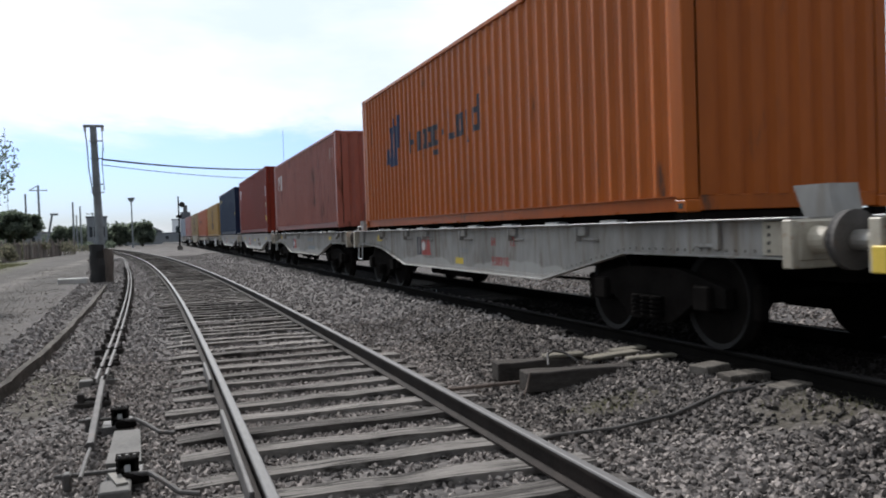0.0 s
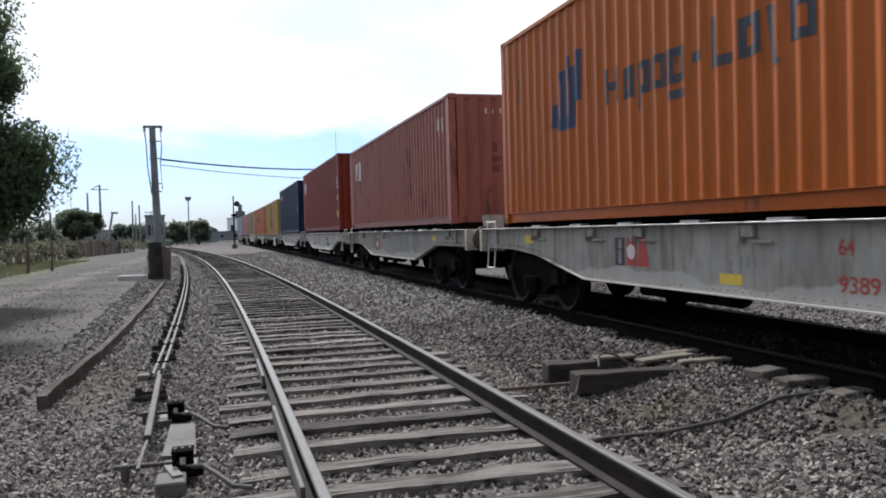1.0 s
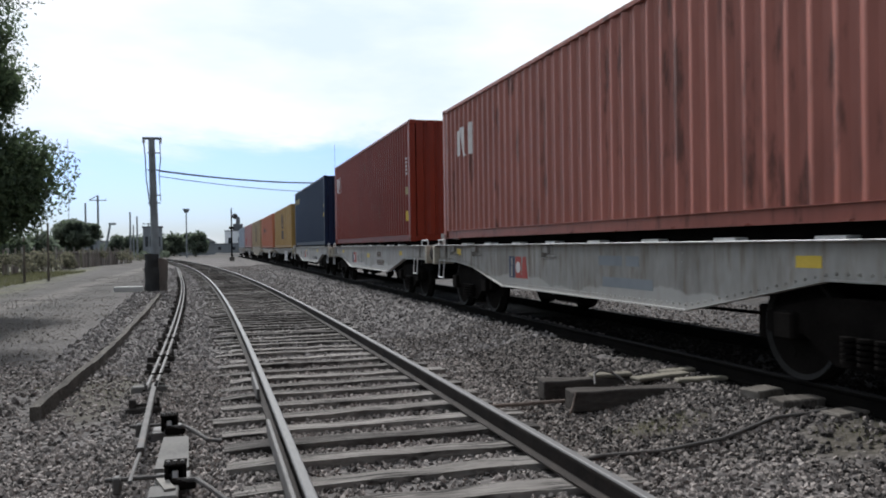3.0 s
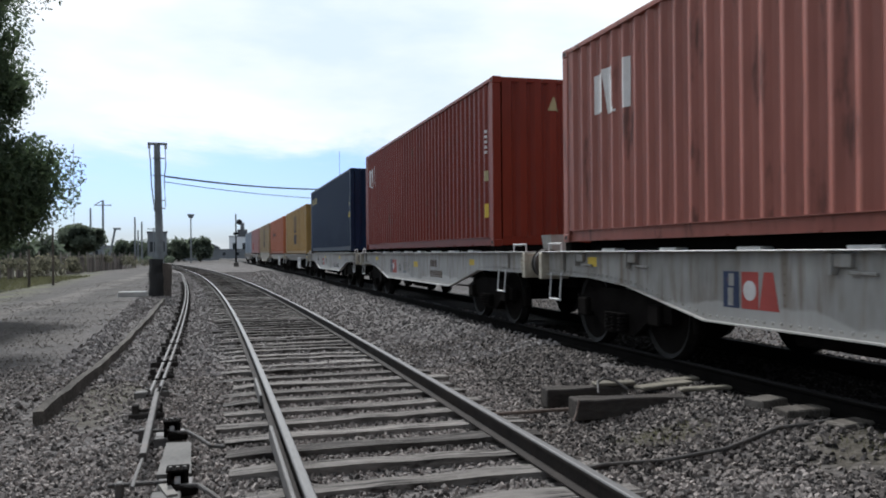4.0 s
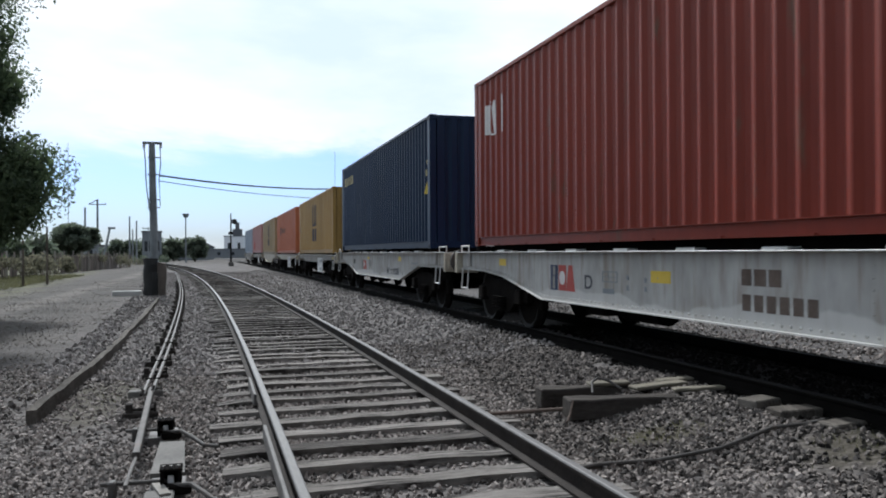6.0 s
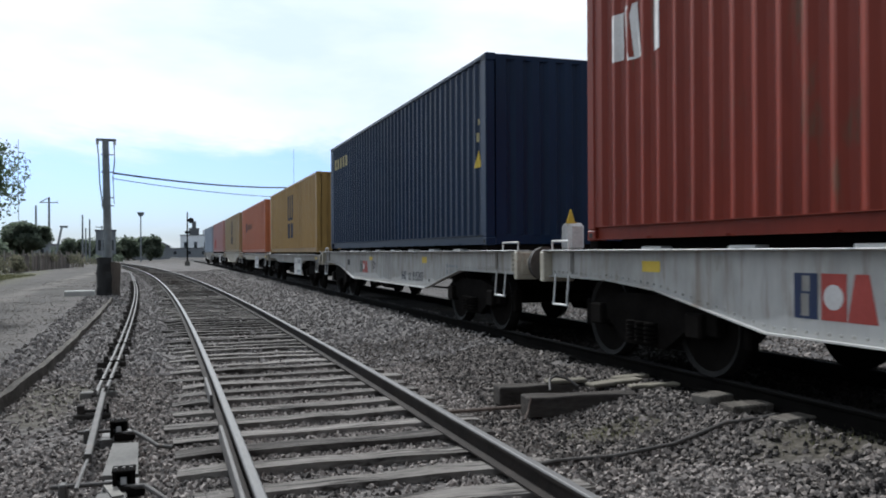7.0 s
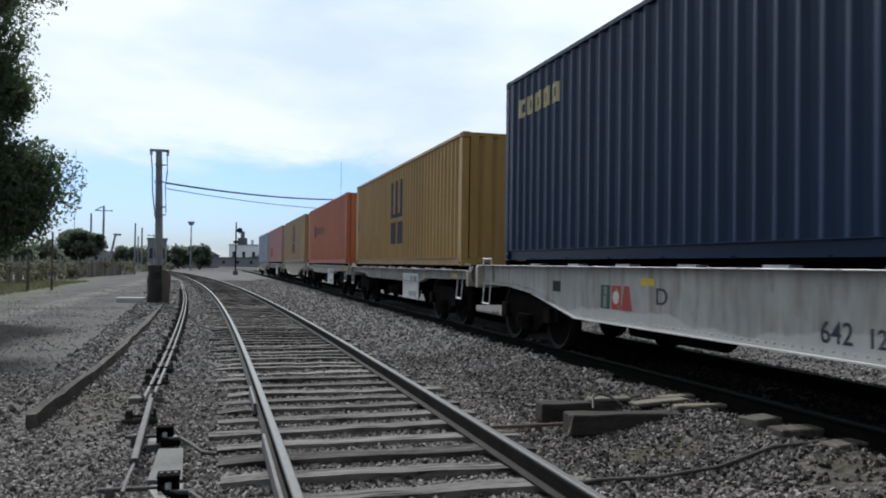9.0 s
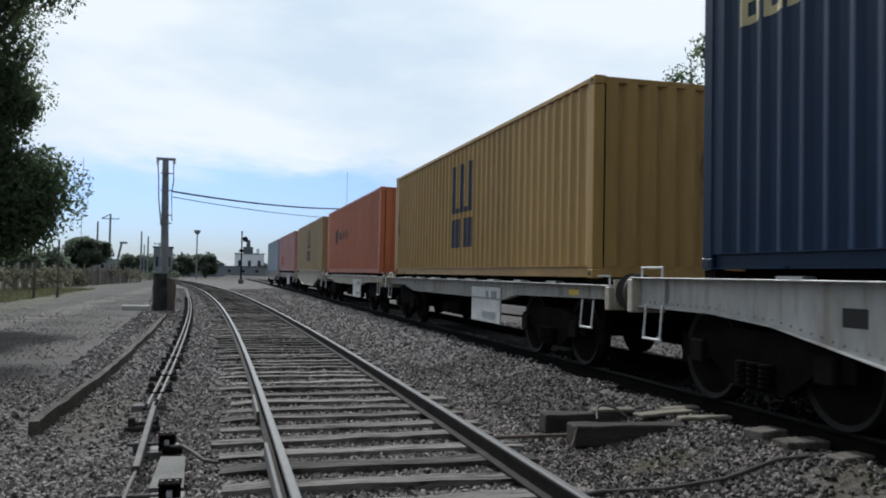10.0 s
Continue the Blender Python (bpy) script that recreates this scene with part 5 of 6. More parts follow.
for y, xc, s in ((7.30, -0.36, 0.98), (5.64, -0.245, 1.0)):
    bm = bmesh.new()
    box(bm, xc - 0.14, xc + 0.09, y - 0.12, y + 0.26, -0.03, 0.045, 0.008)
    part("foot_plate", bm, M["rod"], crank)
    bm = bmesh.new()
    for x in (xc - 0.055, xc + 0.055):
        box(bm, x - 0.011, x + 0.011, y - 0.075, y + 0.075, 0.03, 0.165 * s, 0.004)
    box(bm, xc - 0.066, xc + 0.066, y + 0.055, y + 0.075, 0.03, 0.165 * s, 0.004)
    box(bm, xc - 0.072, xc + 0.072, y - 0.078, y + 0.078, 0.163 * s, 0.178 * s, 0.004)
    part("bracket", bm, M["dark_steel"], crank)
    bm = bmesh.new(); box(bm, xc - 0.020, xc + 0.018, y - 0.06, y - 0.03, 0.05, 0.13 * s, 0.004); part("link", bm, M["white_steel"], crank, "pale worn link inside the bracket")
    for dx in (-0.045, 0.0, 0.045):
        bm = bmesh.new(); tube(bm, (xc + dx, y - 0.04, 0.176 * s), (xc + dx, y - 0.04, 0.195 * s), 0.013, seg=6); part("bolt", bm, M["rod"], crank)
    bm = bmesh.new(); tube(bm, (-0.68, y + 0.03, 0.085), (xc, y - 0.01, 0.09), 0.015, seg=8); part("pin_bar", bm, M["bar_steel"], crank)
    bm = bmesh.new(); box(bm, -0.63, -0.58, y - 0.04, y + 0.05, 0.0, 0.11, 0.01); part("joint_block", bm, M["bar_steel"], crank)
    bm = bmesh.new(); box(bm, xc - 0.03, xc + 0.13, y - 0.16, y - 0.08, 0.03, 0.095, 0.012); part("pipe_clamp", bm, M["dark_steel"], crank)
    bm = bmesh.new()
    chain(bm, [(xc + 0.02, y - 0.12, 0.085), (xc + 0.13, y - 0.18, 0.10), (xc + 0.21, y - 0.34, 0.085), (xc + 0.31, y - 0.52, 0.05), (xc + 0.42, y - 0.58, 0.045)], 0.017, seg=8)
    part("drive_pipe", bm, M["bar_steel"], crank, "dark bent pipe leading to the sleepers")
bm = bmesh.new(); prism(bm, [(-0.385, 5.70), (-0.325, 5.72), (-0.235, 5.36), (-0.30, 5.34)], "z", 0.06, 0.085); part("arm", bm, M["old_post"], crank, "pale worn crank arm")
bm = bmesh.new(); box(bm, -0.40, -0.22, 5.24, 5.50, -0.02, 0.07, 0.01); part("plate", bm, M["concrete"], crank, "pale square plate")

# check plates on the outside of the near rail
guard = thing("rail_brace", "long rusty fishplate bolted beside the near rail", "rail fitting")
for ya, yb in ((4.6, 6.9), (8.4, 9.6)):
    bm = bmesh.new(); box(bm, near_x(6) - 0.975, near_x(6) - 0.945, ya, yb, 0.04, 0.155, 0.006); part("plate", bm, M["rod"], guard)

TIMBERS = [(3.20, 7.74, 1.9, 0.24, 0.19), (3.20, 7.05, 1.75, 0.25, 0.20)]
for x0, y0, len_, w_, h_ in TIMBERS:
    bm = bmesh.new()
    box(bm, 0, len_, -w_ / 2, w_ / 2, -0.19, 0, 0.012)
    bmesh.ops.subdivide_edges(bm, edges=[e for e in bm.edges if abs(e.verts[0].co.x - e.verts[1].co.x) > 0.5], cuts=9)
    for v in bm.verts:
        v.co += Vector((0, noise.noise(v.co * 4) * 0.016, noise.noise(v.co * 5 + Vector((3, 1, 0))) * 0.014))
    ob = tagged(new("switch_timber", mesh_of("switch_timber", bm, M["timber"])), "dark creosoted long switch timber half buried in ballast", "timber", "switch timbers")
    ob.matrix_basis = pose(x0, y0, h_, 0, 0.5, -6.0)


def board(name, x, y, z, lx, ly, lz, rz, material, label, seed):
    """A rough split board or block with worn, uneven edges."""
    bm = bmesh.new()
    box(bm, -lx / 2, lx / 2, -ly / 2, ly / 2, -lz, 0, min(0.012, lz * 0.3))
    bmesh.ops.subdivide_edges(bm, edges=[e for e in bm.edges if abs(e.verts[0].co.x - e.verts[1].co.x) > lx * 0.5], cuts=4)
    for v in bm.verts:
        q = v.co * 9 + Vector((seed * 3.7, 0, 0))
        v.co += Vector((noise.noise(q), noise.noise(q + Vector((0, 5, 0))), 0.3 * noise.noise(q + Vector((0, 0, 5))))) * 0.016
    ob = tagged(new(name, mesh_of(name, bm, M[material])), label, name.replace("_", " "), "boards by the switch timbers" if name == "plank" else "timber blocks")
    ob.matrix_basis = pose(x, y, z, 0, -1.5, rz)


for i, (x, y, z, lx, ly, rz) in enumerate(((4.30, 7.30, 0.245, 0.62, 0.17, 8), (3.92, 7.62, 0.235, 0.42, 0.16, -12), (4.55, 6.98, 0.250, 0.50, 0.12, -10), (4.62, 7.52, 0.250, 0.40, 0.14, 4))):
    board("plank", x, y, z, lx, ly, 0.035, rz, "plank_wood", "pale weathered plank lying on the switch timbers", i)
bm = bmesh.new()
chain(bm, [(3.55, 7.22, 0.20), (3.60, 7.34, 0.285), (3.70, 7.42, 0.31), (3.84, 7.43, 0.27), (3.93, 7.36, 0.20)], 0.012, seg=8)
tagged(new("bond_wire", mesh_of("bond_wire", bm, M["rod"])), "grey looped bond wire on the switch timbers", "wire")
for i, (x, y, z, lx, ly, lz, rz) in enumerate(((4.60, 6.12, 0.285, 0.30, 0.22, 0.17, 8), (4.62, 5.70, 0.275, 0.38, 0.22, 0.17, -5), (4.70, 5.26, 0.245, 0.32, 0.20, 0.10, 6))):
    board("block", x, y, z, lx, ly, lz, rz, "kerb_wood", "short weathered timber block beside the train's track", 10 + i)
bm = bmesh.new()
pts = [(2.45, 5.34), (2.68, 5.37), (3.16, 5.38), (3.66, 5.33), (4.15, 5.37), (4.45, 5.35), (4.62, 5.36)]
chain(bm, [(x, y, ground_z(x, y) + 0.035 + 0.012 * math.sin(i * 2.1)) for i, (x, y) in enumerate(pts)], 0.017, seg=8)
tagged(new("ground_pipe", mesh_of("ground_pipe", bm, M["bar_steel"])), "thin dark pipe lying across the ballast", "pipe")
bm = bmesh.new()
chain(bm, [(2.45, 7.28, 0.05), (2.9, 7.26, 0.055), (3.35, 7.24, 0.06)], 0.018, seg=8)
chain(bm, [(3.21, 6.93, 0.20), (3.16, 6.88, 0.10), (3.10, 6.82, 0.03)], 0.010, seg=6)
tagged(new("ground_pipe", mesh_of("ground_pipe", bm, M["rust"])), "rusty rod from the rail to the switch timbers", "pipe")

# old timber kerb beside the dirt path
kerb = thing("kerb", "old half-buried timber kerb beside the dirt path", "kerb", kind="structure")
ky = [8.3, 11.4, 14.2, 17.0, 20.0, 23.2, 26.4, 29.6]
for i, (a, b) in enumerate(zip(ky[:-1], ky[1:])):
    bm = bmesh.new()
    rr = random.Random(i + 40)
    rows_ = []
    for j in range(8):
        y = a + 0.02 + (b - a - 0.02) * j / 7
        x, top = kerb_x(y), 0.135 - 0.010 * i + rr.uniform(-0.016, 0.006)
        wl_, wr_ = 0.035 + rr.uniform(-0.008, 0.006), 0.055 + rr.uniform(-0.005, 0.005)
        rows_.append([bm.verts.new(p) for p in ((x - wl_, y, -0.1), (x + wr_, y, -0.1), (x + wr_, y, top - 0.004), (x + wr_ - 0.004, y, top), (x - wl_, y, top - rr.uniform(0, 0.012)))])
    for ra, rb in zip(rows_[:-1], rows_[1:]):
        for k in range(5):
            bm.faces.new((ra[k], ra[(k + 1) % 5], rb[(k + 1) % 5], rb[k]))
    bm.faces.new(rows_[0][::-1]); bm.faces.new(rows_[-1])
    part("beam", bm, M["kerb_wood"], kerb)

# ---------------- signal pole with crossarm and cables ----------------
PX, PY = -2.03, 33.0
pole = thing("line_pole", "tall steel line pole on a blackened stump base", "pole")
bm = bmesh.new()
tube(bm, (PX, PY, 0.0), (PX - 0.10, PY, 5.78), 0.165, 0.115, seg=12)
part("shaft", bm, M["pole"], pole, "grey tapered pole shaft")
def half_stump(a0, a1, r, h):
    """Part of a rough round stump between two angles."""
    bm = bmesh.new()
    ring = [(PX + r * math.cos(radians(a)), PY + 0.8 * r * math.sin(radians(a))) for a in range(a0, a1 + 1, 15)] + [(PX + 0.02 * math.cos(radians((a0 + a1) / 2)), PY)]
    prism(bm, ring, "z", -0.15, h)
    bmesh.ops.subdivide_edges(bm, edges=[e for e in bm.edges if abs(e.verts[0].co.z - e.verts[1].co.z) > 0.5], cuts=5)
    for v in bm.verts:
        v.co += Vector((noise.noise(v.co * 4), noise.noise(v.co * 4 + Vector((9, 0, 0))), 0.7 * noise.noise(v.co * 5))) * 0.05
    return bm


part("black_stump", half_stump(75, 285, 0.42, 1.40), M["black"], pole, "charred black base")
part("brown_stump", half_stump(-75, 75, 0.41, 1.22), M["stump_brown"], pole, "weathered brown side of the base")
bm = bmesh.new(); box(bm, PX - 0.43, PX + 0.27, PY - 0.06, PY + 0.06, 5.74, 5.83, 0.01); part("crossarm", bm, M["pole"], pole)
for x in (PX - 0.38, PX + 0.22):
    bm = bmesh.new(); tube(bm, (x, PY, 5.60), (x, PY, 5.76), 0.05, seg=8); part("insulator", bm, M["white_steel"], pole)
bm = bmesh.new(); chain(bm, [(PX - 0.38, PY - 0.02, 5.65), (PX - 0.33, PY - 0.05, 5.1), (PX - 0.30, PY - 0.05, 4.2), (PX - 0.18, PY - 0.1, 3.2)], 0.022); part("down_cable", bm, M["pole"], pole)
bm = bmesh.new(); chain(bm, [(PX + 0.20, PY - 0.02, 5.65), (PX + 0.22, PY - 0.05, 5.0), (PX + 0.16, PY - 0.05, 4.4), (PX + 0.20, PY - 0.05, 3.4)], 0.022); part("down_cable", bm, M["pole"], pole)
for z in (5.2, 4.55, 3.6, 3.3):
    bm = bmesh.new(); box(bm, PX - 0.24, PX + 0.20, PY - 0.17, PY - 0.13, z, z + 0.04); part("cable_clamp", bm, M["pole"], pole)


def wire(p, q, sag, r, label):
    p, q = Vector(p), Vector(q)
    bm = bmesh.new()
    n_ = 24
    chain(bm, [p.lerp(q, i / n_) - Vector((0, 0, sag * 4 * (i / n_) * (1 - i / n_))) for i in range(n_ + 1)], r, seg=6)
    tagged(new("overhead_wire", mesh_of("overhead_wire", bm, M["rubber"])), label, "wire", "overhead wires")


wire((PX + 0.2, PY, 4.55), (17.5, 58, 7.5), 0.85, 0.036, "thick black overhead cable from the line pole")
wire((PX + 0.2, PY, 4.34), (17.5, 58, 6.2), 0.70, 0.016, "thin overhead wire from the line pole")
bm = bmesh.new(); tube(bm, (17.5, 58, -0.2), (17.5, 58, 7.7), 0.14, 0.09, seg=10)
tagged(new("far_line_pole", mesh_of("far_line_pole", bm, M["pole"])), "plain line pole beyond the train", "pole")

bm = bmesh.new(); box(bm, -0.55, 0.50, -0.22, 0.22, -0.05, 0.19, 0.03)
ob = tagged(new("concrete_slab", mesh_of("concrete_slab", bm, M["pale_concrete"])), "pale concrete slab lying on the dirt", "slab")
ob.matrix_basis = pose(-3.02, 33.2, ground_z(-3.02, 33.2), 0, 0, 4)

# ---------------- distance: signal, lamps, poles, masts ----------------
def polar(az, d):
    return d * math.sin(radians(az)), d * math.cos(radians(az))


def at_el(el, d):
    return 1.57 + d * math.tan(radians(el))


def simple_pole(name, az, el, d, r, label, cat="pole", arm=0.0, arm_z=0.0, lean=0.0, material="pole", group="far poles"):
    x, y = polar(az, d)
    top = at_el(el, d)
    p = thing(name, label, cat, group)
    bm = bmesh.new(); tube(bm, (x, y, -0.2), (x + lean, y, top), r * 1.15, r * 0.8, seg=8); part("shaft", bm, M[material], p)
    if arm:
        bm = bmesh.new(); box(bm, x + lean - arm, x + lean + arm, y - 0.06, y + 0.06, top - arm_z - 0.06, top - arm_z + 0.06); part("crossarm", bm, M[material], p)
        for sx_ in (-1, 1):
            bm = bmesh.new(); tube(bm, (x + lean + sx_ * arm * 0.9, y, top - arm_z), (x + lean + sx_ * arm * 0.9, y, top - arm_z + 0.22), 0.05, seg=6); part("insulator", bm, M[material], p)
    return p, x, y, top


tp, x, y, top = simple_pole("telegraph_pole", -7.02, 3.52, 135, 0.17, "wooden telegraph pole with a slanting crossarm", arm=1.25, arm_z=0.75)
bm = bmesh.new(); tube(bm, (x - 1.15, y, top - 0.7), (x, y, top - 0.02), 0.07, seg=6); part("brace", bm, M["pole"], tp)
simple_pole("plain_pole", -7.76, 3.0, 130, 0.15, "thin plain pole behind the fence")
simple_pole("plain_pole", -5.09, 2.45, 130, 0.13, "thin plain pole in the distance")
simple_pole("plain_pole", -4.67, 2.16, 130, 0.13, "thin plain pole in the distance")
simple_pole("plain_pole", -4.90, 1.6, 150, 0.12, "short thin pole in the distance")
simple_pole("radio_mast", -8.73, 7.05, 260, 0.07, "faint thin radio mast far off", "mast", group="masts")
simple_pole("radio_mast", 8.35, 7.00, 320, 0.08, "faint thin radio mast far off", "mast", group="masts")
cr, x, y, top = simple_pole("leaning_post", -6.75, 1.65, 150, 0.2, "leaning post with a short bent arm", "post", lean=1.2)
bm = bmesh.new(); box(bm, x + 0.9, x + 2.1, y - 0.1, y + 0.1, top - 0.1, top + 0.25, 0.03); part("arm", bm, M["pole"], cr)
lp, x, y, top = simple_pole("yard_lamp", -1.59, 2.45, 150, 0.12, "tall yard lamp post with a round lamp head", "lamp post")
bm = bmesh.new(); tube(bm, (x, y, top - 0.1), (x, y, top + 0.55), 0.35, 0.62, seg=14); part("lamp_head", bm, M["pole"], lp)
wp, x, y, top = simple_pole("plain_pole", -3.95, 1.75, 140, 0.10, "thin pole with short crossarm", arm=0.9, arm_z=0.2)

x, y = polar(1.33, 105)
sig = thing("railway_signal", "dark railway signal post with a round signal head", "signal")
bm = bmesh.new(); tube(bm, (x, y, -0.1), (x, y, at_el(2.70, 105)), 0.11, 0.08, seg=10); part("post", bm, M["dark_steel"], sig)
bm = bmesh.new(); tube(bm, (x + 0.42, y - 0.06, at_el(2.15, 105)), (x + 0.42, y + 0.06, at_el(2.15, 105)), 0.34, seg=20); part("target", bm, M["black"], sig, "round black target")
bm = bmesh.new(); tube(bm, (x + 0.42, y - 0.42, at_el(2.15, 105)), (x + 0.42, y - 0.06, at_el(2.15, 105)), 0.16, seg=12); part("hood", bm, M["black"], sig)
bm = bmesh.new(); box(bm, x - 0.35, x + 0.35, y - 0.3, y + 0.3, at_el(1.28, 105), at_el(1.33, 105)); box(bm, x - 0.3, x + 0.3, y - 0.25, y + 0.1, at_el(1.33, 105), at_el(1.45, 105), 0.04); part("platform", bm, M["dark_steel"], sig)
bm = bmesh.new(); box(bm, x - 0.3, x + 0.3, y - 0.25, y + 0.25, -0.1, 0.5, 0.03); part("base", bm, M["concrete"], sig)


# ---------------- trees ----------------
def leaf_soup(centres, radii, count, size, rng, droop=0.0):
    """Many small folded leaves in uneven clumps."""
    k = rng.integers(0, len(centres), count)
    c, r = np.array(centres)[k], np.array(radii)[k][:, None]
    d = rng.normal(size=(count, 3))
    d /= np.linalg.norm(d, axis=1)[:, None]
    p = c + d * r * rng.uniform(0.35, 1.0, (count, 1)) ** 0.6 * np.array([1, 1, 0.8])
    p[:, 2] -= droop * rng.random(count) ** 2
    a = rng.normal(size=(count, 3)); a[:, 2] -= 0.5
    a /= np.linalg.norm(a, axis=1)[:, None]
    b = np.cross(a, rng.normal(size=(count, 3)))
    b /= np.linalg.norm(b, axis=1)[:, None]
    s = size * rng.uniform(0.6, 1.3, (count, 1))
    v = np.stack([p - a * s, p + b * s * 0.42, p + a * s, p - b * s * 0.42], 1).reshape(-1, 3)
    f = np.arange(count * 4).reshape(-1, 4)
    return v, f


def tree(name, x, y, trunk_h, crown, leaves, leaf_size, label, seed, material="leaf", trunk_r=0.25, droop=0.0, category="tree", lobes=()):
    """crown: (centre dx, dy, dz, rx, ry, rz, clumps, clump radius)."""
    rng = np.random.default_rng(seed)
    t = thing(name, label, category)
    dx, dy, dz, rx, ry, rz, n_, cr_ = crown
    z0 = ground_z(x, y) - 0.15
    bm = bmesh.new()
    tube(bm, (x, y, z0), (x + dx * 0.2, y + dy * 0.2, trunk_h), trunk_r, trunk_r * 0.7, seg=10)
    centres = []
    for i in range(n_):
        d = rng.normal(size=3); d /= np.linalg.norm(d)
        q = np.array([x + dx, y + dy, dz]) + d * np.array([rx, ry, rz]) * rng.uniform(0.45, 1.0)
        centres.append(q)
        if i < n_ * 0.5:
            base = Vector((x + dx * 0.2, y + dy * 0.2, trunk_h * rng.uniform(0.7, 1.0)))
            mid = base.lerp(Vector(q), 0.55) + Vector(rng.normal(size=3) * 0.25)
            tube(bm, base, mid, trunk_r * 0.32, trunk_r * 0.16, seg=6)
            tube(bm, mid, Vector(q), trunk_r * 0.16, trunk_r * 0.05, seg=5)
    for lobe in lobes:
        for i in range(lobe[4]):
            q = np.array(lobe[:3]) + rng.normal(size=3) * lobe[3] * 0.55
            centres.append(q)
            if i % 3 == 0:
                tube(bm, Vector((x + dx * 0.2, y + dy * 0.2, trunk_h)).lerp(Vector(q), 0.3), Vector(q), trunk_r * 0.2, trunk_r * 0.05, seg=5)
        n_ += lobe[4]
    part("trunk", bm, M["bark"], t)
    v, f = leaf_soup(centres, cr_ * rng.uniform(0.6, 1.3, n_), leaves, leaf_size, rng, droop)
    v2, f2 = leaf_soup(centres, cr_ * 0.72 * rng.uniform(0.6, 1.2, n_), leaves // 6, leaf_size * 2.0, rng, droop)
    tagged(part("crown", soup("crown", np.concatenate([v, v2]), np.concatenate([f, f2 + len(v)]), M[material]), None, t), kind="stuff")
    return t


tree("large_tree", -8.6, 22.6, 3.2, (0.55, 0, 6.6, 3.0, 3.4, 4.2, 115, 0.85), 190000, 0.058, "large dark green tree overhanging the dirt path", 11, trunk_r=0.42, droop=0.5,
     lobes=((-5.2, 22.0, 3.35, 0.85, 46), (-5.9, 22.0, 5.8, 0.8, 30), (-5.75, 21.6, 9.2, 1.2, 44)))
x, y = polar(35.5, 27)
tree("leafy_tree", x, y, 4.5, (0, 0, 6.7, 3.9, 3.2, 2.6, 44, 0.55), 21000, 0.07, "tall sparse leafy tree behind the train", 12, trunk_r=0.2,
     lobes=((x, y, 2.7, 2.4, 40),))
x, y = polar(-8.3, 118)
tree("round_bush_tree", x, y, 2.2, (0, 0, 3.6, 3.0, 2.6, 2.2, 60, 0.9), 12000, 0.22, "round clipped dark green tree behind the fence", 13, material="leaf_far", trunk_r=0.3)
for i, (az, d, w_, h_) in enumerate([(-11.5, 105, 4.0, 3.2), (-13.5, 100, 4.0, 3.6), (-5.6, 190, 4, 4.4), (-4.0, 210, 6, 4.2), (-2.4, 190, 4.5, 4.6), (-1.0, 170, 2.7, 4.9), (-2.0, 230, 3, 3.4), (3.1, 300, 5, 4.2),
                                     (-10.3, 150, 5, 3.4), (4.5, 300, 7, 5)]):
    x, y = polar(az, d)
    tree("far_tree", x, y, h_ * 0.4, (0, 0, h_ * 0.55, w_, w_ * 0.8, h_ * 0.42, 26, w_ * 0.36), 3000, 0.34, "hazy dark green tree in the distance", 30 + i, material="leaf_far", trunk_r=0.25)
# scrub along the fence and the yard's edge
rng_ = np.random.default_rng(77)
cs = [(-13.6 + 0.085 * (yy - 55) + (-1.3 if rng_.random() < 0.65 else 0.7) + rng_.normal() * 0.3, yy, 0.35 + rng_.random() * 0.8) for yy in rng_.uniform(38, 112, 110)]
v, f = leaf_soup(cs, 0.4 + 0.4 * rng_.random(110), 13000, 0.13, rng_)
tagged(new("scrub", soup("scrub", v, f, M["dry_scrub"])), "dull dry scrub growing along the fence", "shrubs", kind="stuff")
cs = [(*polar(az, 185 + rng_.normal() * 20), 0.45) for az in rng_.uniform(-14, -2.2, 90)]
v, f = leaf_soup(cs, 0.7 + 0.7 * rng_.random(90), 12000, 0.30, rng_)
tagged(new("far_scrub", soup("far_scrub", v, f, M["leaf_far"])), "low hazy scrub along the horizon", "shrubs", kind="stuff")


def grass(name, n_, pick, h, seed, label):
    rng = np.random.default_rng(seed)
    p = np.array([pick(rng) for _ in range(n_)])
    p = np.c_[p, [ground_z(a, b) - 0.01 for a, b in p]]
    a = rng.uniform(0, 6.28, n_)
    w_ = np.c_[np.cos(a), np.sin(a), np.zeros(n_)] * (h * 0.10)
    tip = np.c_[rng.normal(size=(n_, 2)) * h * 0.4, h * rng.uniform(0.5, 1.2, n_)]
    vv = np.stack([p - w_, p + w_, p + tip], 1).reshape(-1, 3)
    ff = np.arange(n_ * 3).reshape(-1, 3)
    return tagged(new(name, soup(name, vv, ff, M["dry_grass"])), label, "grass", kind="stuff")


def near_tuft(rng):
    while True:
        k = rng.integers(0, 3)
        cx, cy, s = ((3.55, 6.05, 0.25), (4.7, 4.7, 0.4), (-1.1, 10.0, 0.9))[k]
        x, y = cx + rng.normal() * s, cy + rng.normal() * s * 0.6
        if abs(x - near_x(y)) > 1.1:
            return x, y


grass("weeds", 1500, near_tuft, 0.045, 3, "small yellow-green weeds among the ballast")
grass("dry_grass", 16000, lambda r: (-8.5 - 5.5 * r.random() - 0.02 * 20, 26 + 40 * r.random() ** 1.2), 0.17, 4, "dull dry grass beside the dirt path")

# ---------------- fence along the yard ----------------
def fence_x(y):
    return -13.6 + 0.085 * (y - 55)


fence = thing("fence", "broken weathered brown board fence with pale posts", "fence")
shared = []
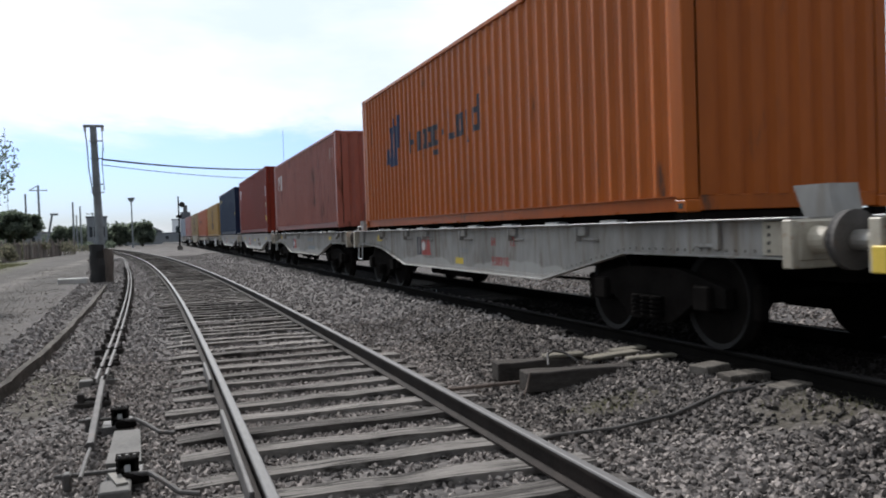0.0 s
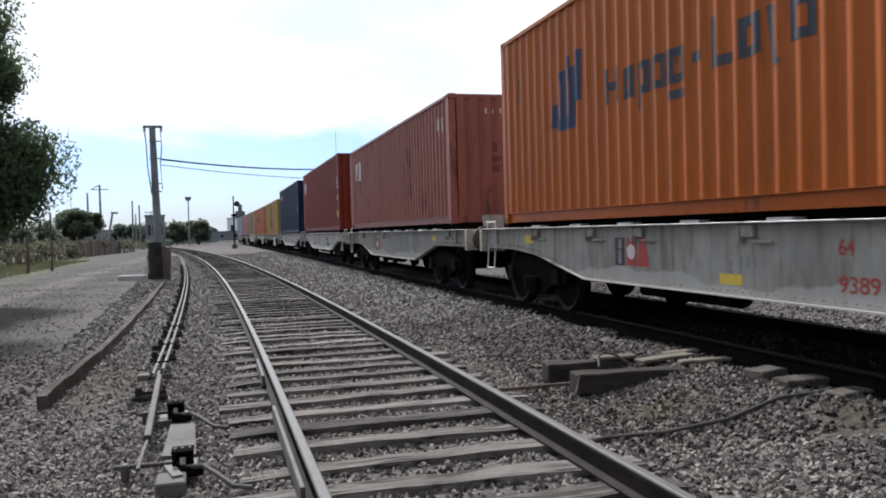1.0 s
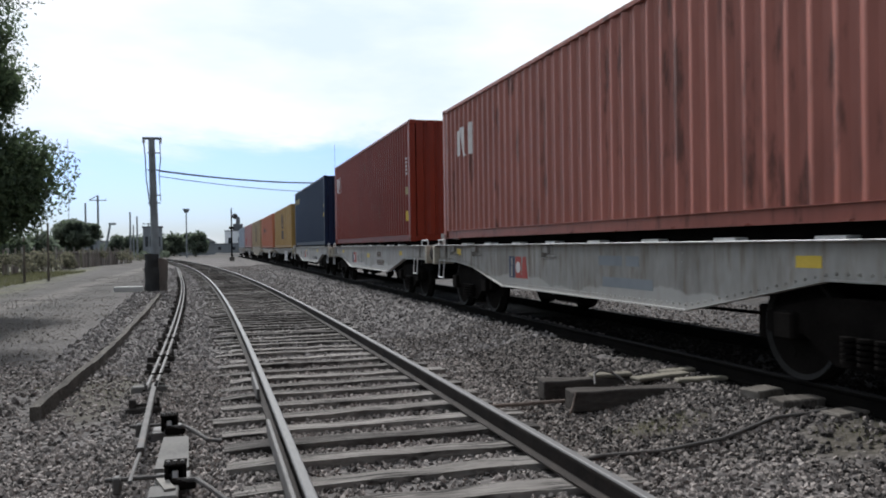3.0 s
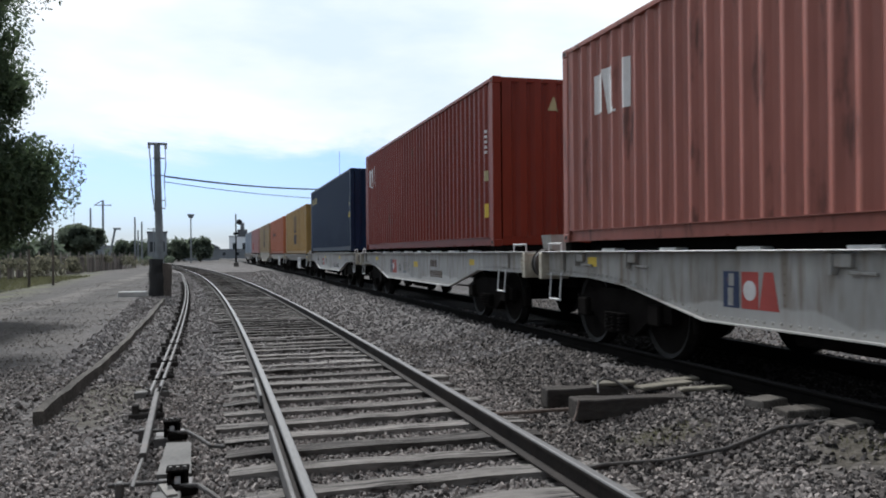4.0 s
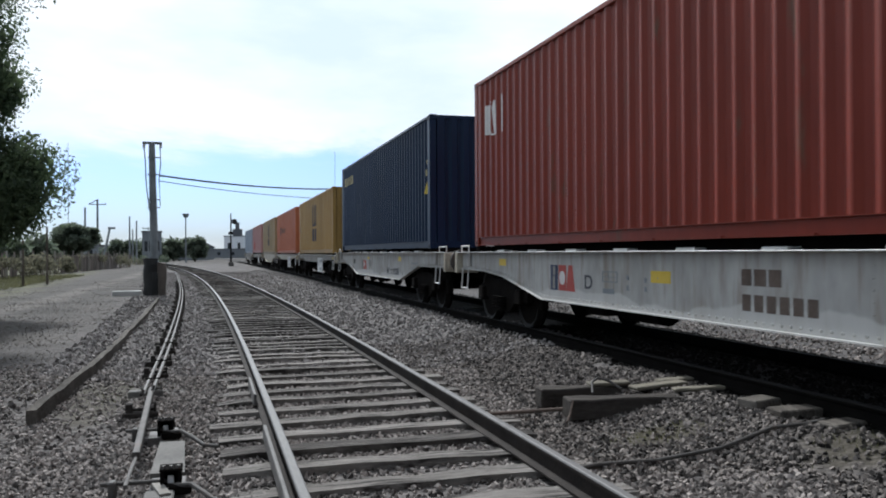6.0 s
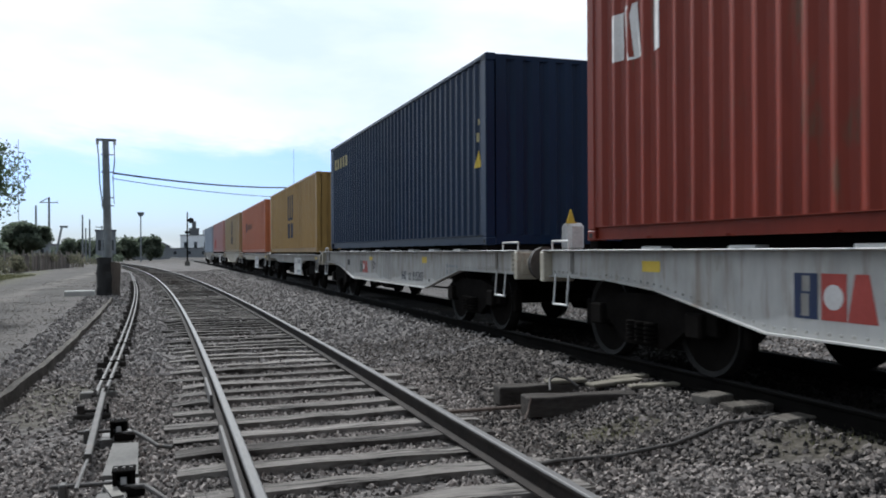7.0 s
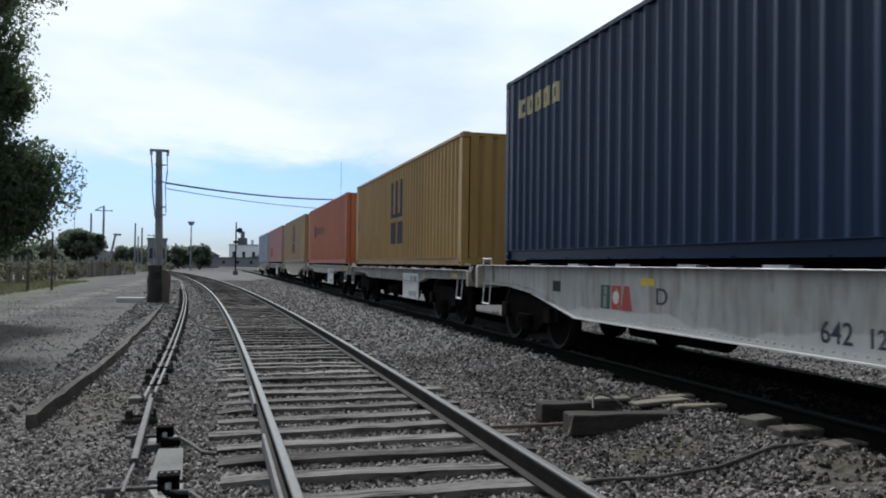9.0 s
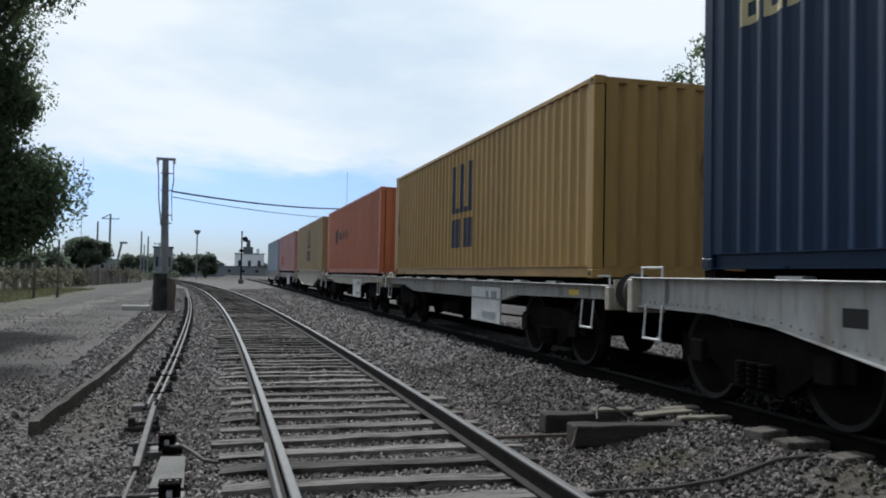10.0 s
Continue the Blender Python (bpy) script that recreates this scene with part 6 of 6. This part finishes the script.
for i in range(8):
    r = random.Random(i)
    bm = bmesh.new(); box(bm, -0.02, 0.02, -0.17, 0.17, -0.1, 1.05 + 0.75 * r.random(), 0.008)
    shared.append(mesh_of("board", bm, M["fence"]))
bm = bmesh.new(); box(bm, -0.05, 0.05, -0.05, 0.05, -0.2, 1.85, 0.01)
post_me = mesh_of("post", bm, M["old_post"])
bm = bmesh.new(); box(bm, -0.03, 0.03, 0.0, 2.9, -0.04, 0.04)
rail_me = mesh_of("fence_rail", bm, M["fence"])
r = random.Random(5)
yy = 40.0
turn_ = -math.degrees(math.atan(0.085))
while yy < 106:
    xx = fence_x(yy)
    ob = part("post", post_me, None, fence); ob.location = (xx + 0.12, yy, 0)
    ob = part("fence_rail", rail_me, None, fence); ob.matrix_basis = pose(xx, yy, 1.35, 0, 0, turn_)
    for j in range(7):
        if r.random() < (0.9 if 74 < yy < 98 else 0.5):
            ob = part("board", shared[r.randrange(8)], None, fence)
            ob.matrix_basis = pose(fence_x(yy + 0.4 * j) - 0.06, yy + 0.25 + 0.4 * j, 0.0, r.uniform(-2, 2), 0, turn_ + r.uniform(-3, 3))
    yy += 2.9
simple_pole("fence_post", -9.95, 1.75, 48, 0.06, "thin tall post beside the fence", "post", material="bark", group="fence posts")
simple_pole("fence_post", -11.3, 0.9, 46, 0.06, "thin tall post beside the fence", "post", material="bark", group="fence posts")


# ---------------- far buildings ----------------
def building(name, az, d, w_, h_, depth, label, wall="far_wall", roof="flat", windows=0, turn=0.0):
    x, y = polar(az, d)
    b = thing(name, label, "building", "far buildings")
    bm = bmesh.new(); box(bm, -w_ / 2, w_ / 2, 0, depth, -0.3, h_); part("wall", bm, M[wall], b)
    bm = bmesh.new()
    if roof == "flat":
        box(bm, -w_ / 2 - 0.15, w_ / 2 + 0.15, -0.15, depth + 0.15, h_, h_ + 0.3)
    else:
        prism(bm, [(-w_ / 2 - 0.4, h_), (w_ / 2 + 0.4, h_), (0, h_ + w_ * 0.28)], "y", -0.3, depth + 0.3)
    part("roof", bm, M["roof"], b)
    for i in range(windows):
        wx = -w_ / 2 + w_ * (i + 0.5) / windows
        bm = bmesh.new(); box(bm, wx - 0.5, wx + 0.5, -0.04, 0.03, h_ * 0.35, h_ * 0.7); part("window", bm, M["glass"], b)
    b.matrix_basis = pose(x, y, 0, 0, 0, -az + turn)
    return b


wb = building("white_building", 1.85, 300, 10.2, 7.6, 8, "white flat-roofed building with a dark tower, far off", "white_wall", windows=3)
bm = bmesh.new(); box(bm, -2.2, 1.2, 1, 4, 7.7, 10.2); box(bm, -1.2, 0.2, 1.5, 3, 10.2, 12.6); part("tower", bm, M["roof"], wb)
bm = bmesh.new(); box(bm, 2.4, 3.4, 1, 3, 7.7, 9.6); part("turret", bm, M["white_wall"], wb)
building("signal_cabin", -3.72, 175, 3.7, 5.9, 4, "dark narrow cabin building behind the line pole", windows=2)
building("shed", -0.95, 205, 8.5, 3.0, 8, "dark gabled shed among trees in the distance", roof="gable", windows=2)
building("house", -11.0, 140, 14, 3.2, 8, "low pale house far behind the fence", "white_wall", windows=4)
building("low_building", 1.9, 285, 36, 2.9, 8, "long low dark building on the horizon", windows=8)
building("low_building", -6.0, 260, 26, 4.0, 10, "long low grey building on the horizon", windows=6)
building("low_building", -14.5, 240, 40, 4.5, 10, "long low grey building on the horizon", windows=8)

# a small pale truck parked at the far end of the yard
x, y = polar(-0.05, 250)
truck = thing("parked_truck", "small pale truck parked at the far end", "truck")
bm = bmesh.new(); box(bm, -0.95, 0.95, 0, 1.6, 0.5, 1.5, 0.12); part("cab", bm, M["white_steel"], truck)
bm = bmesh.new(); box(bm, -0.8, 0.8, -0.02, 0.1, 1.0, 1.4, 0.03); part("windscreen", bm, M["glass"], truck)
bm = bmesh.new(); box(bm, -1.0, 1.0, 1.7, 4.6, 0.6, 1.7, 0.05); part("load_bed", bm, M["rust"], truck)
for sx_ in (-0.85, 0.85):
    for wy in (0.6, 3.8):
        bm = bmesh.new(); tube(bm, (sx_ - 0.12, wy, 0.36), (sx_ + 0.12, wy, 0.36), 0.36, seg=14); part("wheel", bm, M["rubber"], truck)
truck.matrix_basis = pose(x, y, ground_z(x, y) + 0.02, 0, 0, 3)


# ---------------- movement of the train ----------------
TRAVEL = [(0.0, 0.0), (0.5, 3.0), (1.0, 5.98), (1.5, 8.97), (2.0, 11.98), (2.5, 14.94), (3.0, 17.82), (3.5, 20.69), (4.0, 23.55), (4.5, 26.46), (5.0, 29.30), (5.5, 32.15),
          (6.0, 35.0), (6.5, 37.84), (7.0, 40.62), (7.5, 43.36), (8.0, 46.10), (8.5, 48.86), (9.0, 51.63), (9.5, 54.41), (10.0, 57.17)]


def on_track(u, s, length, z):
    """The pose of a vehicle whose front end lies u metres along the train, after the train has gone s metres."""
    y0 = u - s
    y1 = y0 + length
    xa, xb = train_x(y0 + 0.15 * length), train_x(y1 - 0.15 * length)
    turn = math.atan2(xa - xb, 0.7 * length)
    ym = (y0 + y1) / 2
    return pose((xa + xb) / 2 + math.sin(turn) * length / 2, ym - math.cos(turn) * length / 2, z, 0, 0, math.degrees(turn))


TENTHS = [i / 10 for i in range(101)]


def gone(t):
    for (a, sa), (b, sb) in zip(TRAVEL[:-1], TRAVEL[1:]):
        if t <= b:
            return sa + (sb - sa) * (t - a) / (b - a)
    return TRAVEL[-1][1]


def motions():
    for c, u, z in BOXES:
        walk(c, [(t, on_track(u, s, CL, z)) for t, s in TRAVEL])
    for w, u, sets in WAGONS:
        walk(w, [(t, on_track(u, s, w["run"], RAIL_TOP)) for t, s in TRAVEL])
        # the wheels roll
        for ws, y in sets:
            walk(ws, [(t, pose(0, y, WHEEL_R, math.degrees(gone(t) / WHEEL_R))) for t in TENTHS])


motions()
